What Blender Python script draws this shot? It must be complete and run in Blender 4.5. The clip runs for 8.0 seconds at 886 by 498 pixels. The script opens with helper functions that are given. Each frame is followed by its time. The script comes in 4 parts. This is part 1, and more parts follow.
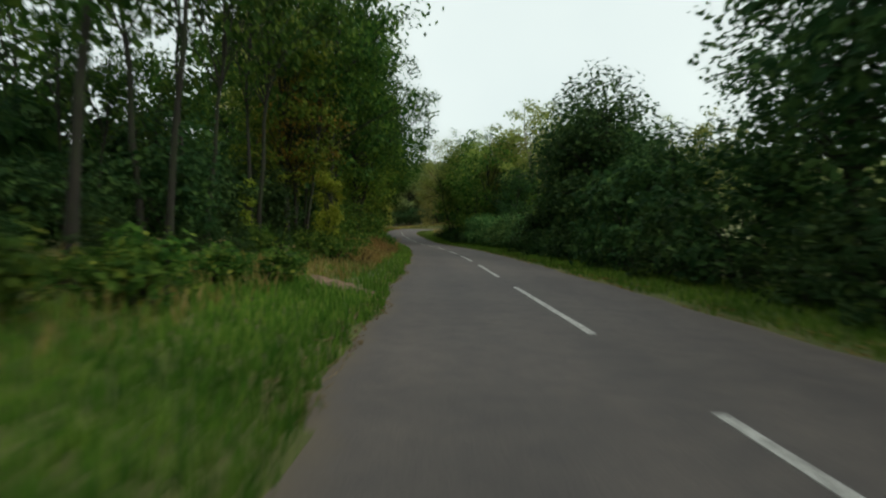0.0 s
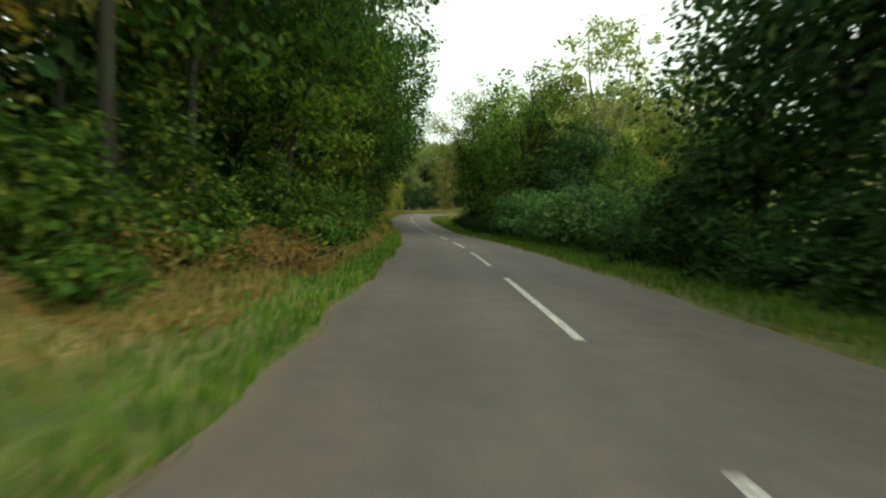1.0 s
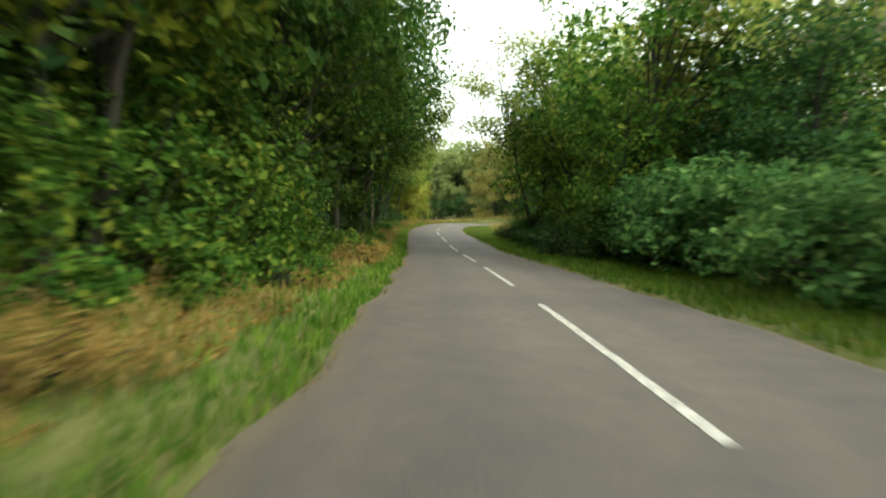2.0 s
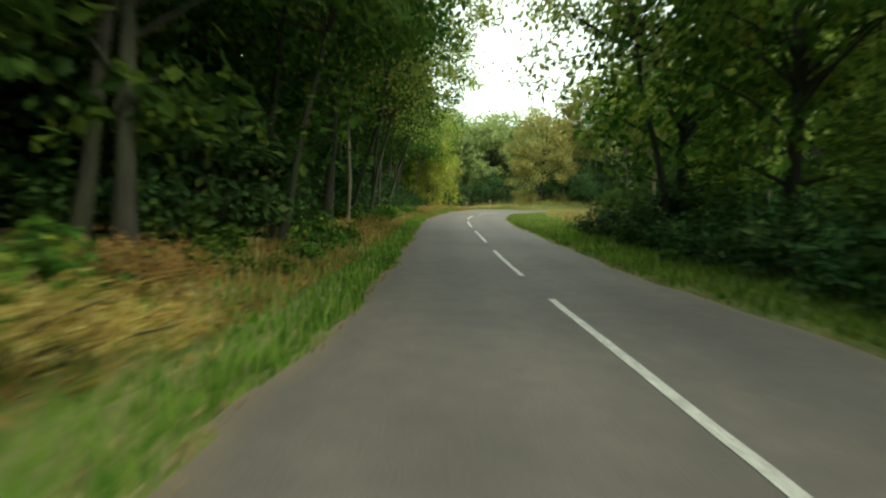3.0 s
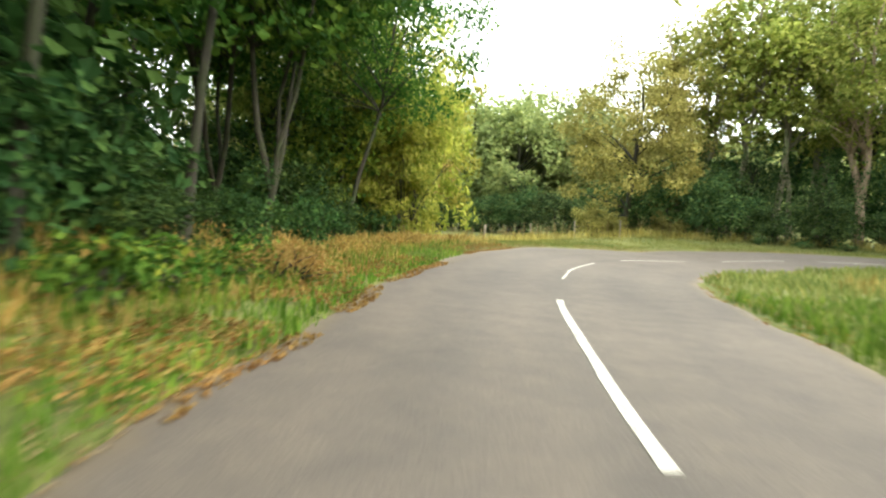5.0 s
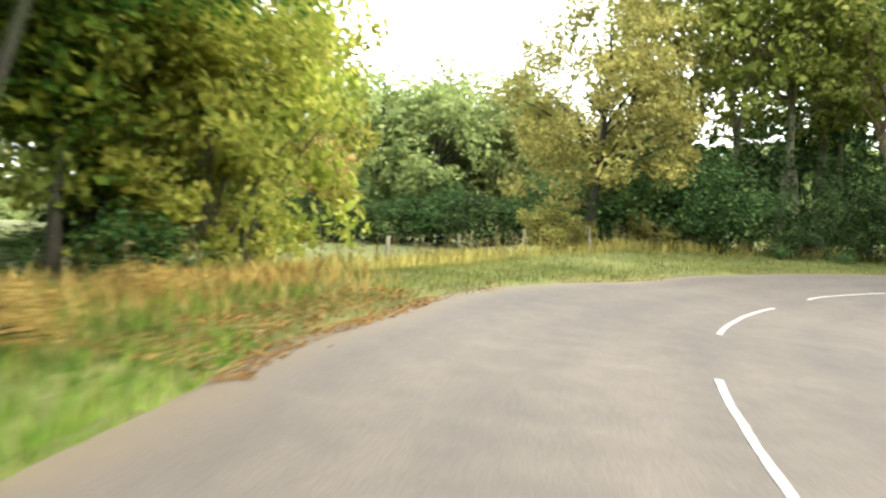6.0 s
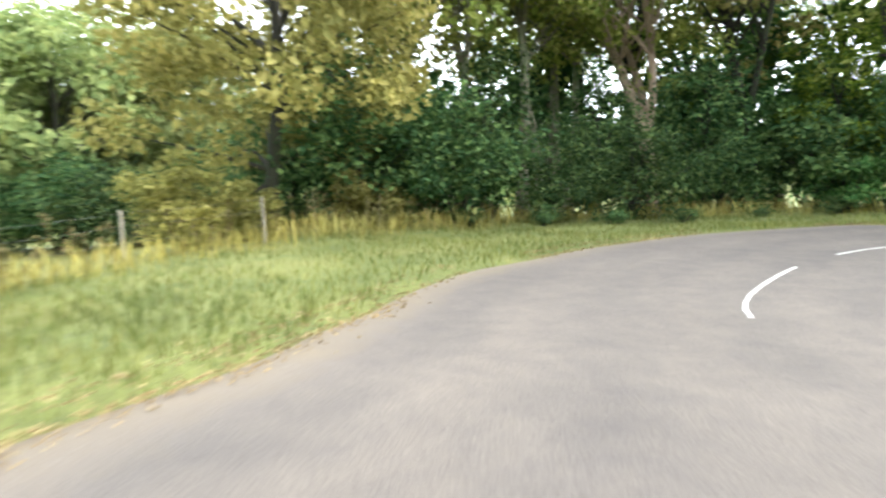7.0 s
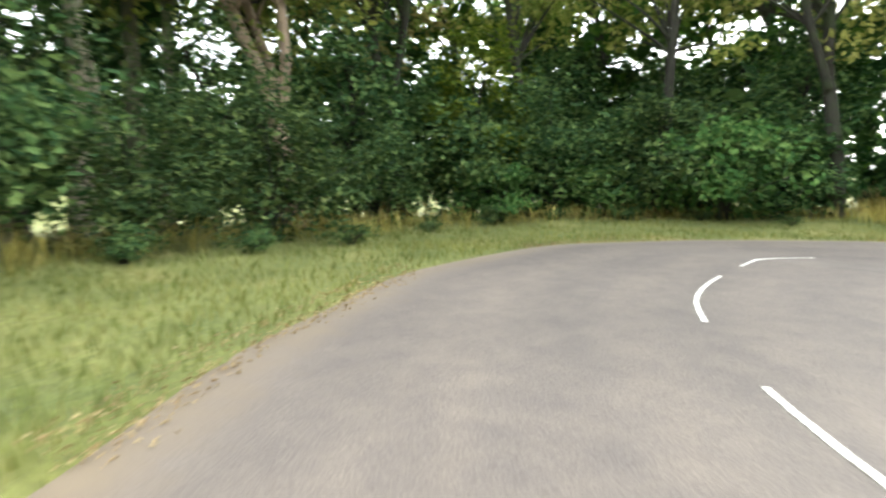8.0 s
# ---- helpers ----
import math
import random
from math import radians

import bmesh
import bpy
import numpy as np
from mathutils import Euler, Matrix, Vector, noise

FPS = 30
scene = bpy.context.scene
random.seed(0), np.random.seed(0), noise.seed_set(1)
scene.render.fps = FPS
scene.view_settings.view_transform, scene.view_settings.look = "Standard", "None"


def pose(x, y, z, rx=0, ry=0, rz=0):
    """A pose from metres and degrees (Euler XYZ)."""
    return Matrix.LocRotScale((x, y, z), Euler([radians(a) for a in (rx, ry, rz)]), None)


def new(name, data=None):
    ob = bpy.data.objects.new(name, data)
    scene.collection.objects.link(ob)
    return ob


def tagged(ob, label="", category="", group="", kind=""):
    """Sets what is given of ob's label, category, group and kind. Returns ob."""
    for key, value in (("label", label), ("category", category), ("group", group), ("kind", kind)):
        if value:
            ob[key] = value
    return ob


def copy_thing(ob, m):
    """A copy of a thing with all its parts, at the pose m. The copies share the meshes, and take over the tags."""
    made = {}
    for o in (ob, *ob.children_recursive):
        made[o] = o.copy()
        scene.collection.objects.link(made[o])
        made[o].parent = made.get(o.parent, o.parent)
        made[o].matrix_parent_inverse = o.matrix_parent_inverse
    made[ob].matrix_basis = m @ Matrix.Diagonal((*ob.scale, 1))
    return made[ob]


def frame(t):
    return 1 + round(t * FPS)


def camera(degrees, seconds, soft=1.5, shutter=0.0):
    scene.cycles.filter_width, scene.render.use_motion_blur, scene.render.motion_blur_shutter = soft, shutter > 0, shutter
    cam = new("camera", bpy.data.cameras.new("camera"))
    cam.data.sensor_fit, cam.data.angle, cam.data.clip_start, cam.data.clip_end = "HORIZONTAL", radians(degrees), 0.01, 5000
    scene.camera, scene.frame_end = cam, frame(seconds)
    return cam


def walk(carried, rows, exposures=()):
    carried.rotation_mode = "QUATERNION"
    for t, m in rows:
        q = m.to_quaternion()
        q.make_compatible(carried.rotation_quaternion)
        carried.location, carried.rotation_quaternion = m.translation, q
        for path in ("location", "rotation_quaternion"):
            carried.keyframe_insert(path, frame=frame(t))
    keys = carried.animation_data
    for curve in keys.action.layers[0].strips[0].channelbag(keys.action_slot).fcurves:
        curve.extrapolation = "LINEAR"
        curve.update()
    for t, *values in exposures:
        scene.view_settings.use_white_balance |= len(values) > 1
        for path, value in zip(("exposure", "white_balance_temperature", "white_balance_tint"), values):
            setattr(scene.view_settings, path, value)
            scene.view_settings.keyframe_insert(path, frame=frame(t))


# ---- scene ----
cam = camera(78.0, 8.0, soft=2.2, shutter=0.25)
# seconds, x, y, z, heading, tilt, lean to the left
ROWS = [
    (0.0, 9.60, 0.57, 1.22, 7.08, -1.55, 1.16),
    (0.5, 8.48, 9.71, 1.22, 7.77, -2.85, 4.70),
    (1.0, 7.34, 19.51, 1.22, 9.22, -3.07, 1.79),
    (1.5, 5.63, 29.51, 1.22, 10.75, -3.10, 1.32),
    (1.7, 4.74, 33.60, 1.23, 11.27, -2.60, 1.43),
    (2.8, 0.34, 54.09, 1.23, 15.81, -1.60, 1.76),
    (3.0, -0.74, 57.78, 1.22, 15.83, -3.28, 1.69),
    (3.5, -3.61, 68.05, 1.24, 16.07, -2.41, 4.34),
    (4.0, -6.01, 76.66, 1.51, 16.24, -1.70, 5.25),
    (4.1, -6.56, 78.49, 1.60, 15.93, -0.70, 5.49),
    (4.2, -7.07, 80.20, 1.67, 15.64, -0.87, 5.43),
    (5.3, -10.98, 95.91, 2.51, 16.02, -1.00, 3.54),
    (5.5, -11.64, 98.41, 2.65, 15.02, -0.76, 3.57),
    (6.0, -11.93, 104.92, 2.84, 7.78, 0.34, 3.02),
    (6.5, -10.93, 111.31, 2.95, -4.47, 0.01, -0.38),
    (6.7, -10.26, 113.30, 2.98, -9.92, -0.17, -1.18),
    (6.9, -9.63, 115.14, 3.04, -16.55, -0.79, -2.43),
    (7.0, -9.31, 115.99, 3.09, -20.08, -1.14, -3.08),
    (7.1, -8.98, 116.78, 3.15, -23.88, -1.24, -3.60),
    (7.3, -8.36, 118.06, 3.31, -31.20, -1.95, -4.54),
    (7.5, -7.86, 119.27, 3.42, -39.39, -2.45, -5.76),
    (7.7, -7.11, 120.46, 3.59, -47.79, -2.98, -5.03),
    (8.0, -5.60, 122.01, 3.71, -60.46, -3.75, -4.69),
]
EXPOSURES = [(0.0, -0.55, 6300, -2), (0.5, -0.35, 6700, -7), (1.0, 0.15, 6800, -10), (1.5, 1.07, 6800, -4), (3.0, 0.85, 6700, -14), (3.5, 1.35, 7200, -8), (4.0, 1.67, 7300, -4), (5.5, 1.65, 6600, 1), (6.0, 1.88, 6600, 3), (6.5, 2.1, 6100, 6), (7.0, 2.11, 6000, 5), (7.5, 2.11, 6200, 5), (8.0, 2.12, 6300, 5)]
walk(cam, [(t, pose(x, y, z, 90 + tilt, -lean, turn)) for t, x, y, z, turn, tilt, lean in ROWS], EXPOSURES)

# ---- world and light ----
world = bpy.data.worlds.new("overcast_sky")
scene.world = world
world.use_nodes = True
wn, wl = world.node_tree.nodes, world.node_tree.links
wn.clear()
sky = wn.new("ShaderNodeTexSky")
sky.sky_type, sky.sun_disc = "NISHITA", False
SUN_EL, SUN_AZ = 36.0, 116.0          # degrees; azimuth clockwise from +y
sky.sun_elevation, sky.sun_rotation = radians(SUN_EL), radians(SUN_AZ)
sky.dust_density, sky.air_density = 4.0, 1.0
cloud = wn.new("ShaderNodeTexNoise")
cloud.inputs["Scale"].default_value, cloud.inputs["Detail"].default_value = 2.2, 4
cramp = wn.new("ShaderNodeValToRGB")
cramp.color_ramp.elements[0].color, cramp.color_ramp.elements[1].color = (8.2, 8.5, 8.6, 1), (10.5, 10.4, 10.0, 1)
mixw = wn.new("ShaderNodeMix")
mixw.data_type = "RGBA"
mixw.inputs[0].default_value = 0.8
bg, wout = wn.new("ShaderNodeBackground"), wn.new("ShaderNodeOutputWorld")
bg.inputs["Strength"].default_value = 0.165
wl.new(cloud.outputs["Fac"], cramp.inputs["Fac"])
wl.new(sky.outputs["Color"], mixw.inputs[6])
wl.new(cramp.outputs["Color"], mixw.inputs[7])
wl.new(mixw.outputs[2], bg.inputs["Color"])
wl.new(bg.outputs["Background"], wout.inputs["Surface"])
sun_data = bpy.data.lights.new("sun", "SUN")
sun_data.energy, sun_data.angle, sun_data.color = 1.15, radians(12), (1.0, 0.9, 0.74)
sun = new("sun", sun_data)
sd = Vector((math.sin(radians(SUN_AZ)) * math.cos(radians(SUN_EL)), math.cos(radians(SUN_AZ)) * math.cos(radians(SUN_EL)), math.sin(radians(SUN_EL))))
sun.rotation_euler = sd.to_track_quat("Z", "Y").to_euler()

# ---- materials ----


def node_material(name):
    m = bpy.data.materials.new(name)
    m.use_nodes = True
    n, l = m.node_tree.nodes, m.node_tree.links
    return m, n, l, n["Principled BSDF"]


def ramp(n, stops):
    r = n.new("ShaderNodeValToRGB")
    e = r.color_ramp.elements
    while len(e) < len(stops):
        e.new(0.5)
    for k, (p, c) in enumerate(stops):
        e[k].position, e[k].color = p, (*c, 1)
    return r


def noise_tex(n, l, scale, detail=4, rough=0.6, coords="Object", stretch=None):
    tc = n.new("ShaderNodeTexCoord")
    t = n.new("ShaderNodeTexNoise")
    t.inputs["Scale"].default_value, t.inputs["Detail"].default_value, t.inputs["Roughness"].default_value = scale, detail, rough
    if stretch:
        mp = n.new("ShaderNodeMapping")
        mp.inputs["Scale"].default_value = stretch
        l.new(tc.outputs[coords], mp.inputs["Vector"])
        l.new(mp.outputs["Vector"], t.inputs["Vector"])
    else:
        l.new(tc.outputs[coords], t.inputs["Vector"])
    return t


def blend(n, l, a, b, fac, how="MIX"):
    m = n.new("ShaderNodeMix")
    m.data_type, m.blend_type = "RGBA", how
    if hasattr(fac, "links"):
        l.new(fac, m.inputs[0])
    else:
        m.inputs[0].default_value = fac
    for s, v in ((6, a), (7, b)):
        if hasattr(v, "links"):
            l.new(v, m.inputs[s])
        else:
            m.inputs[s].default_value = (*v, 1)
    return m.outputs[2]


def bump(n, l, b, height, strength, distance):
    k = n.new("ShaderNodeBump")
    k.inputs["Strength"].default_value, k.inputs["Distance"].default_value = strength, distance
    l.new(height, k.inputs["Height"])
    l.new(k.outputs["Normal"], b.inputs["Normal"])


def leaf_material(name, dark, mid, light, shine=0.35, spots=None):
    """Leaves: colour varies leaf by leaf and plant by plant, light shines through."""
    m, n, l, b = node_material(name)
    geo, info = n.new("ShaderNodeNewGeometry"), n.new("ShaderNodeObjectInfo")
    stops = [(0.0, dark), (0.55, mid), (1.0, light)]
    if spots:
        stops = [(0.0, dark), (0.5, mid), (0.86, light), (0.95, spots)]
    r = ramp(n, stops)
    l.new(geo.outputs["Random Per Island"], r.inputs["Fac"])
    big = noise_tex(n, l, 0.55, 3)
    br = ramp(n, [(0.3, (0.62, 0.66, 0.6)), (0.7, (1.18, 1.12, 0.95))])
    l.new(big.outputs["Fac"], br.inputs["Fac"])
    c = blend(n, l, r.outputs["Color"], br.outputs["Color"], 1.0, "MULTIPLY")
    hs = n.new("ShaderNodeHueSaturation")
    ma = n.new("ShaderNodeMapRange")
    ma.inputs["To Min"].default_value, ma.inputs["To Max"].default_value = 0.485, 0.515
    mv = n.new("ShaderNodeMapRange")
    mv.inputs["To Min"].default_value, mv.inputs["To Max"].default_value = 0.8, 1.2
    l.new(info.outputs["Random"], ma.inputs["Value"])
    l.new(info.outputs["Random"], mv.inputs["Value"])
    l.new(ma.outputs["Result"], hs.inputs["Hue"])
    l.new(mv.outputs["Result"], hs.inputs["Value"])
    l.new(c, hs.inputs["Color"])
    l.new(hs.outputs["Color"], b.inputs["Base Color"])
    b.inputs["Roughness"].default_value = 0.65
    b.inputs["Specular IOR Level"].default_value = 0.1
    tr, mx = n.new("ShaderNodeBsdfTranslucent"), n.new("ShaderNodeMixShader")
    l.new(hs.outputs["Color"], tr.inputs["Color"])
    mx.inputs["Fac"].default_value = shine
    l.new(b.outputs["BSDF"], mx.inputs[1])
    l.new(tr.outputs["BSDF"], mx.inputs[2])
    l.new(mx.outputs["Shader"], n["Material Output"].inputs["Surface"])
    return m


def bark_material(name, dark, light, moss=None):
    m, n, l, b = node_material(name)
    t = noise_tex(n, l, 9, 6, 0.7, stretch=(1, 1, 0.22))
    r = ramp(n, [(0.3, dark), (0.72, light)])
    l.new(t.outputs["Fac"], r.inputs["Fac"])
    c = r.outputs["Color"]
    if moss:
        s = noise_tex(n, l, 1.3, 4)
        sr = ramp(n, [(0.45, (0, 0, 0)), (0.62, (1, 1, 1))])
        l.new(s.outputs["Fac"], sr.inputs["Fac"])
        c = blend(n, l, c, moss, sr.outputs["Color"])
    l.new(c, b.inputs["Base Color"])
    b.inputs["Roughness"].default_value = 0.9
    bump(n, l, b, t.outputs["Fac"], 0.8, 0.03)
    return m


M_LEAF_WOOD = leaf_material("woodland_leaf", (0.022, 0.062, 0.014), (0.053, 0.12, 0.023), (0.13, 0.2, 0.035), 0.45)
M_LEAF_ASH = leaf_material("ash_leaf", (0.165, 0.242, 0.0605), (0.297, 0.374, 0.099), (0.495, 0.528, 0.176), 0.6)
# lighter, yellower wood leaf: the look of sunlight is put into its colour
M_LEAF_SUNLIT = leaf_material("sunlit_leaf", (0.06, 0.12, 0.02), (0.13, 0.2, 0.03), (0.29, 0.34, 0.05), 0.5)
M_LEAF_OAK = leaf_material("oak_leaf", (0.18, 0.23, 0.1), (0.28, 0.33, 0.15), (0.38, 0.41, 0.19), 0.55)
M_LEAF_GOLD = leaf_material("turning_leaf", (0.2, 0.2, 0.065), (0.35, 0.34, 0.12), (0.5, 0.46, 0.19), 0.5)
M_LEAF_PALE = leaf_material("willow_leaf", (0.16, 0.2, 0.05), (0.3, 0.34, 0.09), (0.44, 0.44, 0.15), 0.5)
M_LEAF_DARK = leaf_material("hedge_leaf", (0.02, 0.052, 0.02), (0.045, 0.097, 0.033), (0.1, 0.165, 0.05), 0.38)
M_LEAF_SHRUB = leaf_material("shrub_leaf", (0.035, 0.09, 0.018), (0.08, 0.165, 0.03), (0.17, 0.27, 0.05), 0.45, (0.3, 0.34, 0.06))
M_LEAF_THORN = leaf_material("thorn_leaf", (0.03, 0.07, 0.032), (0.075, 0.135, 0.055), (0.19, 0.26, 0.1), 0.42)
M_LEAF_TURN = leaf_material("olive_gold_leaf", (0.198, 0.209, 0.066), (0.363, 0.352, 0.121), (0.55, 0.495, 0.209), 0.6)
M_LEAF_LIME = leaf_material("yellow_green_leaf", (0.19, 0.24, 0.05), (0.37, 0.4, 0.09), (0.56, 0.54, 0.16), 0.65)
M_LEAF_BRAMBLE = leaf_material("bramble_leaf", (0.04, 0.1, 0.032), (0.085, 0.175, 0.055), (0.19, 0.29, 0.1), 0.38)
M_LEAF_ORANGE = leaf_material("orange_leaf", (0.36, 0.24, 0.1), (0.5, 0.36, 0.17), (0.58, 0.46, 0.25), 0.55)
M_LEAF_FRESH = leaf_material("fresh_leaf", (0.2, 0.3, 0.035), (0.36, 0.46, 0.055), (0.52, 0.55, 0.1), 0.6)
M_LEAF_AMBER = leaf_material("amber_leaf", (0.16, 0.17, 0.03), (0.36, 0.27, 0.05), (0.55, 0.36, 0.07), 0.55)
M_BRACKEN = leaf_material("dead_bracken", (0.228, 0.143, 0.0476), (0.4, 0.267, 0.0952), (0.524, 0.4, 0.181), 0.4)
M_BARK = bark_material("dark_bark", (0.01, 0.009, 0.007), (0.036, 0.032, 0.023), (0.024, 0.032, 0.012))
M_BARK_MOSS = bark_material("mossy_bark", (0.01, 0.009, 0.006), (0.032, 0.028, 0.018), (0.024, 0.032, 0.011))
M_BARK_PALE = bark_material("pale_bark", (0.12, 0.1, 0.075), (0.34, 0.29, 0.22), (0.12, 0.14, 0.07))
M_BARK_RED = bark_material("ruddy_bark", (0.15, 0.11, 0.08), (0.44, 0.32, 0.23))
M_GRASS = leaf_material("verge_grass", (0.129, 0.171, 0.0532), (0.198, 0.232, 0.0798), (0.304, 0.296, 0.129), 0.4)
M_GRASS_LUSH = leaf_material("lush_grass", (0.0602, 0.131, 0.0201), (0.131, 0.241, 0.0352), (0.261, 0.35, 0.0702), 0.4)
M_STRAW = leaf_material("dry_grass", (0.235, 0.19, 0.062), (0.37, 0.3, 0.11), (0.49, 0.415, 0.18), 0.35)
M_LITTER = leaf_material("fallen_leaf", (0.192, 0.104, 0.036), (0.336, 0.208, 0.072), (0.448, 0.32, 0.136), 0.25)
M_TAN = leaf_material("dry_tan_leaf", (0.24, 0.176, 0.096), (0.352, 0.272, 0.16), (0.448, 0.376, 0.24), 0.2)
M_WEED = leaf_material("weed_stalk", (0.12, 0.1, 0.04), (0.25, 0.22, 0.1), (0.42, 0.38, 0.24), 0.2)


def asphalt_material():
    m, n, l, b = node_material("worn_asphalt")
    fine, mid, big = noise_tex(n, l, 55, 3, 0.7), noise_tex(n, l, 3.0, 5), noise_tex(n, l, 0.25, 4)
    r = ramp(n, [(0.25, (0.07, 0.06, 0.055)), (0.75, (0.165, 0.142, 0.132))])
    l.new(fine.outputs["Fac"], r.inputs["Fac"])
    r2 = ramp(n, [(0.3, (0.82, 0.82, 0.84)), (0.7, (1.1, 1.08, 1.05))])
    l.new(mid.outputs["Fac"], r2.inputs["Fac"])
    r3 = ramp(n, [(0.35, (0.85, 0.85, 0.86)), (0.65, (1.1, 1.09, 1.07))])
    l.new(big.outputs["Fac"], r3.inputs["Fac"])
    c = blend(n, l, r.outputs["Color"], r2.outputs["Color"], 1, "MULTIPLY")
    c = blend(n, l, c, r3.outputs["Color"], 1, "MULTIPLY")
    lane = n.new("ShaderNodeAttribute")
    lane.attribute_name = "lane"
    wr = ramp(n, [(0.0, (0.93, 0.93, 0.94)), (0.5, (1.0, 1.0, 1.0)), (1.0, (1.09, 1.08, 1.06))])
    l.new(lane.outputs["Fac"], wr.inputs["Fac"])
    c = blend(n, l, c, wr.outputs["Color"], 1, "MULTIPLY")
    # dust and leaf crumbs along the two edges, stored across the strip
    uv = n.new("ShaderNodeAttribute")
    uv.attribute_name = "edge"
    er = ramp(n, [(0.0, (1, 1, 1)), (0.32, (0, 0, 0))])
    mm = n.new("ShaderNodeMath")
    mm.operation, mm.inputs[1].default_value = "MULTIPLY_ADD", 0.5
    l.new(mid.outputs["Fac"], mm.inputs[0])
    l.new(uv.outputs["Fac"], mm.inputs[2])
    sb = n.new("ShaderNodeMath")
    sb.operation, sb.inputs[1].default_value = "SUBTRACT", 0.25
    l.new(mm.outputs[0], sb.inputs[0])
    l.new(sb.outputs[0], er.inputs["Fac"])
    c = blend(n, l, c, (0.165, 0.13, 0.095), er.outputs["Color"])
    l.new(c, b.inputs["Base Color"])
    b.inputs["Roughness"].default_value = 0.75
    b.inputs["Specular IOR Level"].default_value = 0.35
    bump(n, l, b, fine.outputs["Fac"], 0.5, 0.006)
    return m


def ground_material():
    m, n, l, b = node_material("verge_soil")
    a, c0, s = noise_tex(n, l, 0.6, 5), noise_tex(n, l, 14, 5), noise_tex(n, l, 0.12, 3)
    r = ramp(n, [(0.3, (0.075, 0.096, 0.022)), (0.55, (0.14, 0.15, 0.04)), (0.75, (0.23, 0.205, 0.077))])
    l.new(a.outputs["Fac"], r.inputs["Fac"])
    r2 = ramp(n, [(0.3, (0.6, 0.6, 0.6)), (0.7, (1.25, 1.25, 1.2))])
    l.new(c0.outputs["Fac"], r2.inputs["Fac"])
    at = n.new("ShaderNodeAttribute")
    at.attribute_name = "mould"
    mr = ramp(n, [(0.38, (0, 0, 0)), (0.6, (1, 1, 1))])
    ad = n.new("ShaderNodeMath")
    ad.operation, ad.inputs[1].default_value = "MULTIPLY", 1.15
    mu = n.new("ShaderNodeMath")
    mu.operation = "MULTIPLY"
    l.new(a.outputs["Fac"], ad.inputs[0])
    l.new(ad.outputs[0], mu.inputs[0])
    l.new(at.outputs["Fac"], mu.inputs[1])
    l.new(mu.outputs[0], mr.inputs["Fac"])
    lm = ramp(n, [(0.3, (0.15, 0.105, 0.04)), (0.5, (0.29, 0.21, 0.08)), (0.7, (0.42, 0.32, 0.135))])
    l.new(c0.outputs["Fac"], lm.inputs["Fac"])
    soil = blend(n, l, r.outputs["Color"], lm.outputs["Color"], mr.outputs["Color"])
    l.new(blend(n, l, soil, r2.outputs["Color"], 1, "MULTIPLY"), b.inputs["Base Color"])
    b.inputs["Roughness"].default_value = 0.95
    bump(n, l, b, c0.outputs["Fac"], 0.8, 0.04)
    return m


def paint_material():
    m, n, l, b = node_material("worn_white_paint")
    t, f = noise_tex(n, l, 18, 5, 0.7), noise_tex(n, l, 60, 2)
    r = ramp(n, [(0.4, (0.26, 0.24, 0.22)), (0.6, (0.66, 0.64, 0.6))])
    l.new(t.outputs["Fac"], r.inputs["Fac"])
    l.new(r.outputs["Color"], b.inputs["Base Color"])
    b.inputs["Roughness"].default_value = 0.6
    bump(n, l, b, f.outputs["Fac"], 0.3, 0.003)
    return m


def weathered_wood():
    m, n, l, b = node_material("weathered_wood")
    t = noise_tex(n, l, 16, 6, 0.7, stretch=(1, 1, 0.12))
    r = ramp(n, [(0.3, (0.14, 0.12, 0.095)), (0.7, (0.36, 0.33, 0.27))])
    l.new(t.outputs["Fac"], r.inputs["Fac"])
    l.new(r.outputs["Color"], b.inputs["Base Color"])
    b.inputs["Roughness"].default_value = 0.85
    bump(n, l, b, t.outputs["Fac"], 0.6, 0.01)
    return m


def wire_material():
    m, n, l, b = node_material("galvanised_wire")
    b.inputs["Base Color"].default_value = (0.32, 0.31, 0.3, 1)
    b.inputs["Metallic"].default_value, b.inputs["Roughness"].default_value = 0.8, 0.5
    return m


def bare_soil():
    m, n, l, b = node_material("bare_soil")
    t, u = noise_tex(n, l, 3, 5), noise_tex(n, l, 30, 5)
    r = ramp(n, [(0.3, (0.15, 0.095, 0.055)), (0.55, (0.27, 0.175, 0.105)), (0.75, (0.38, 0.26, 0.165))])
    l.new(t.outputs["Fac"], r.inputs["Fac"])
    r2 = ramp(n, [(0.3, (0.7, 0.7, 0.7)), (0.7, (1.15, 1.15, 1.15))])
    l.new(u.outputs["Fac"], r2.inputs["Fac"])
    l.new(blend(n, l, r.outputs["Color"], r2.outputs["Color"], 1, "MULTIPLY"), b.inputs["Base Color"])
    b.inputs["Roughness"].default_value = 0.95
    bump(n, l, b, u.outputs["Fac"], 0.7, 0.03)
    return m


M_SOIL = bare_soil()
M_ROAD, M_GROUND, M_PAINT, M_POST, M_WIRE = asphalt_material(), ground_material(), paint_material(), weathered_wood(), wire_material()

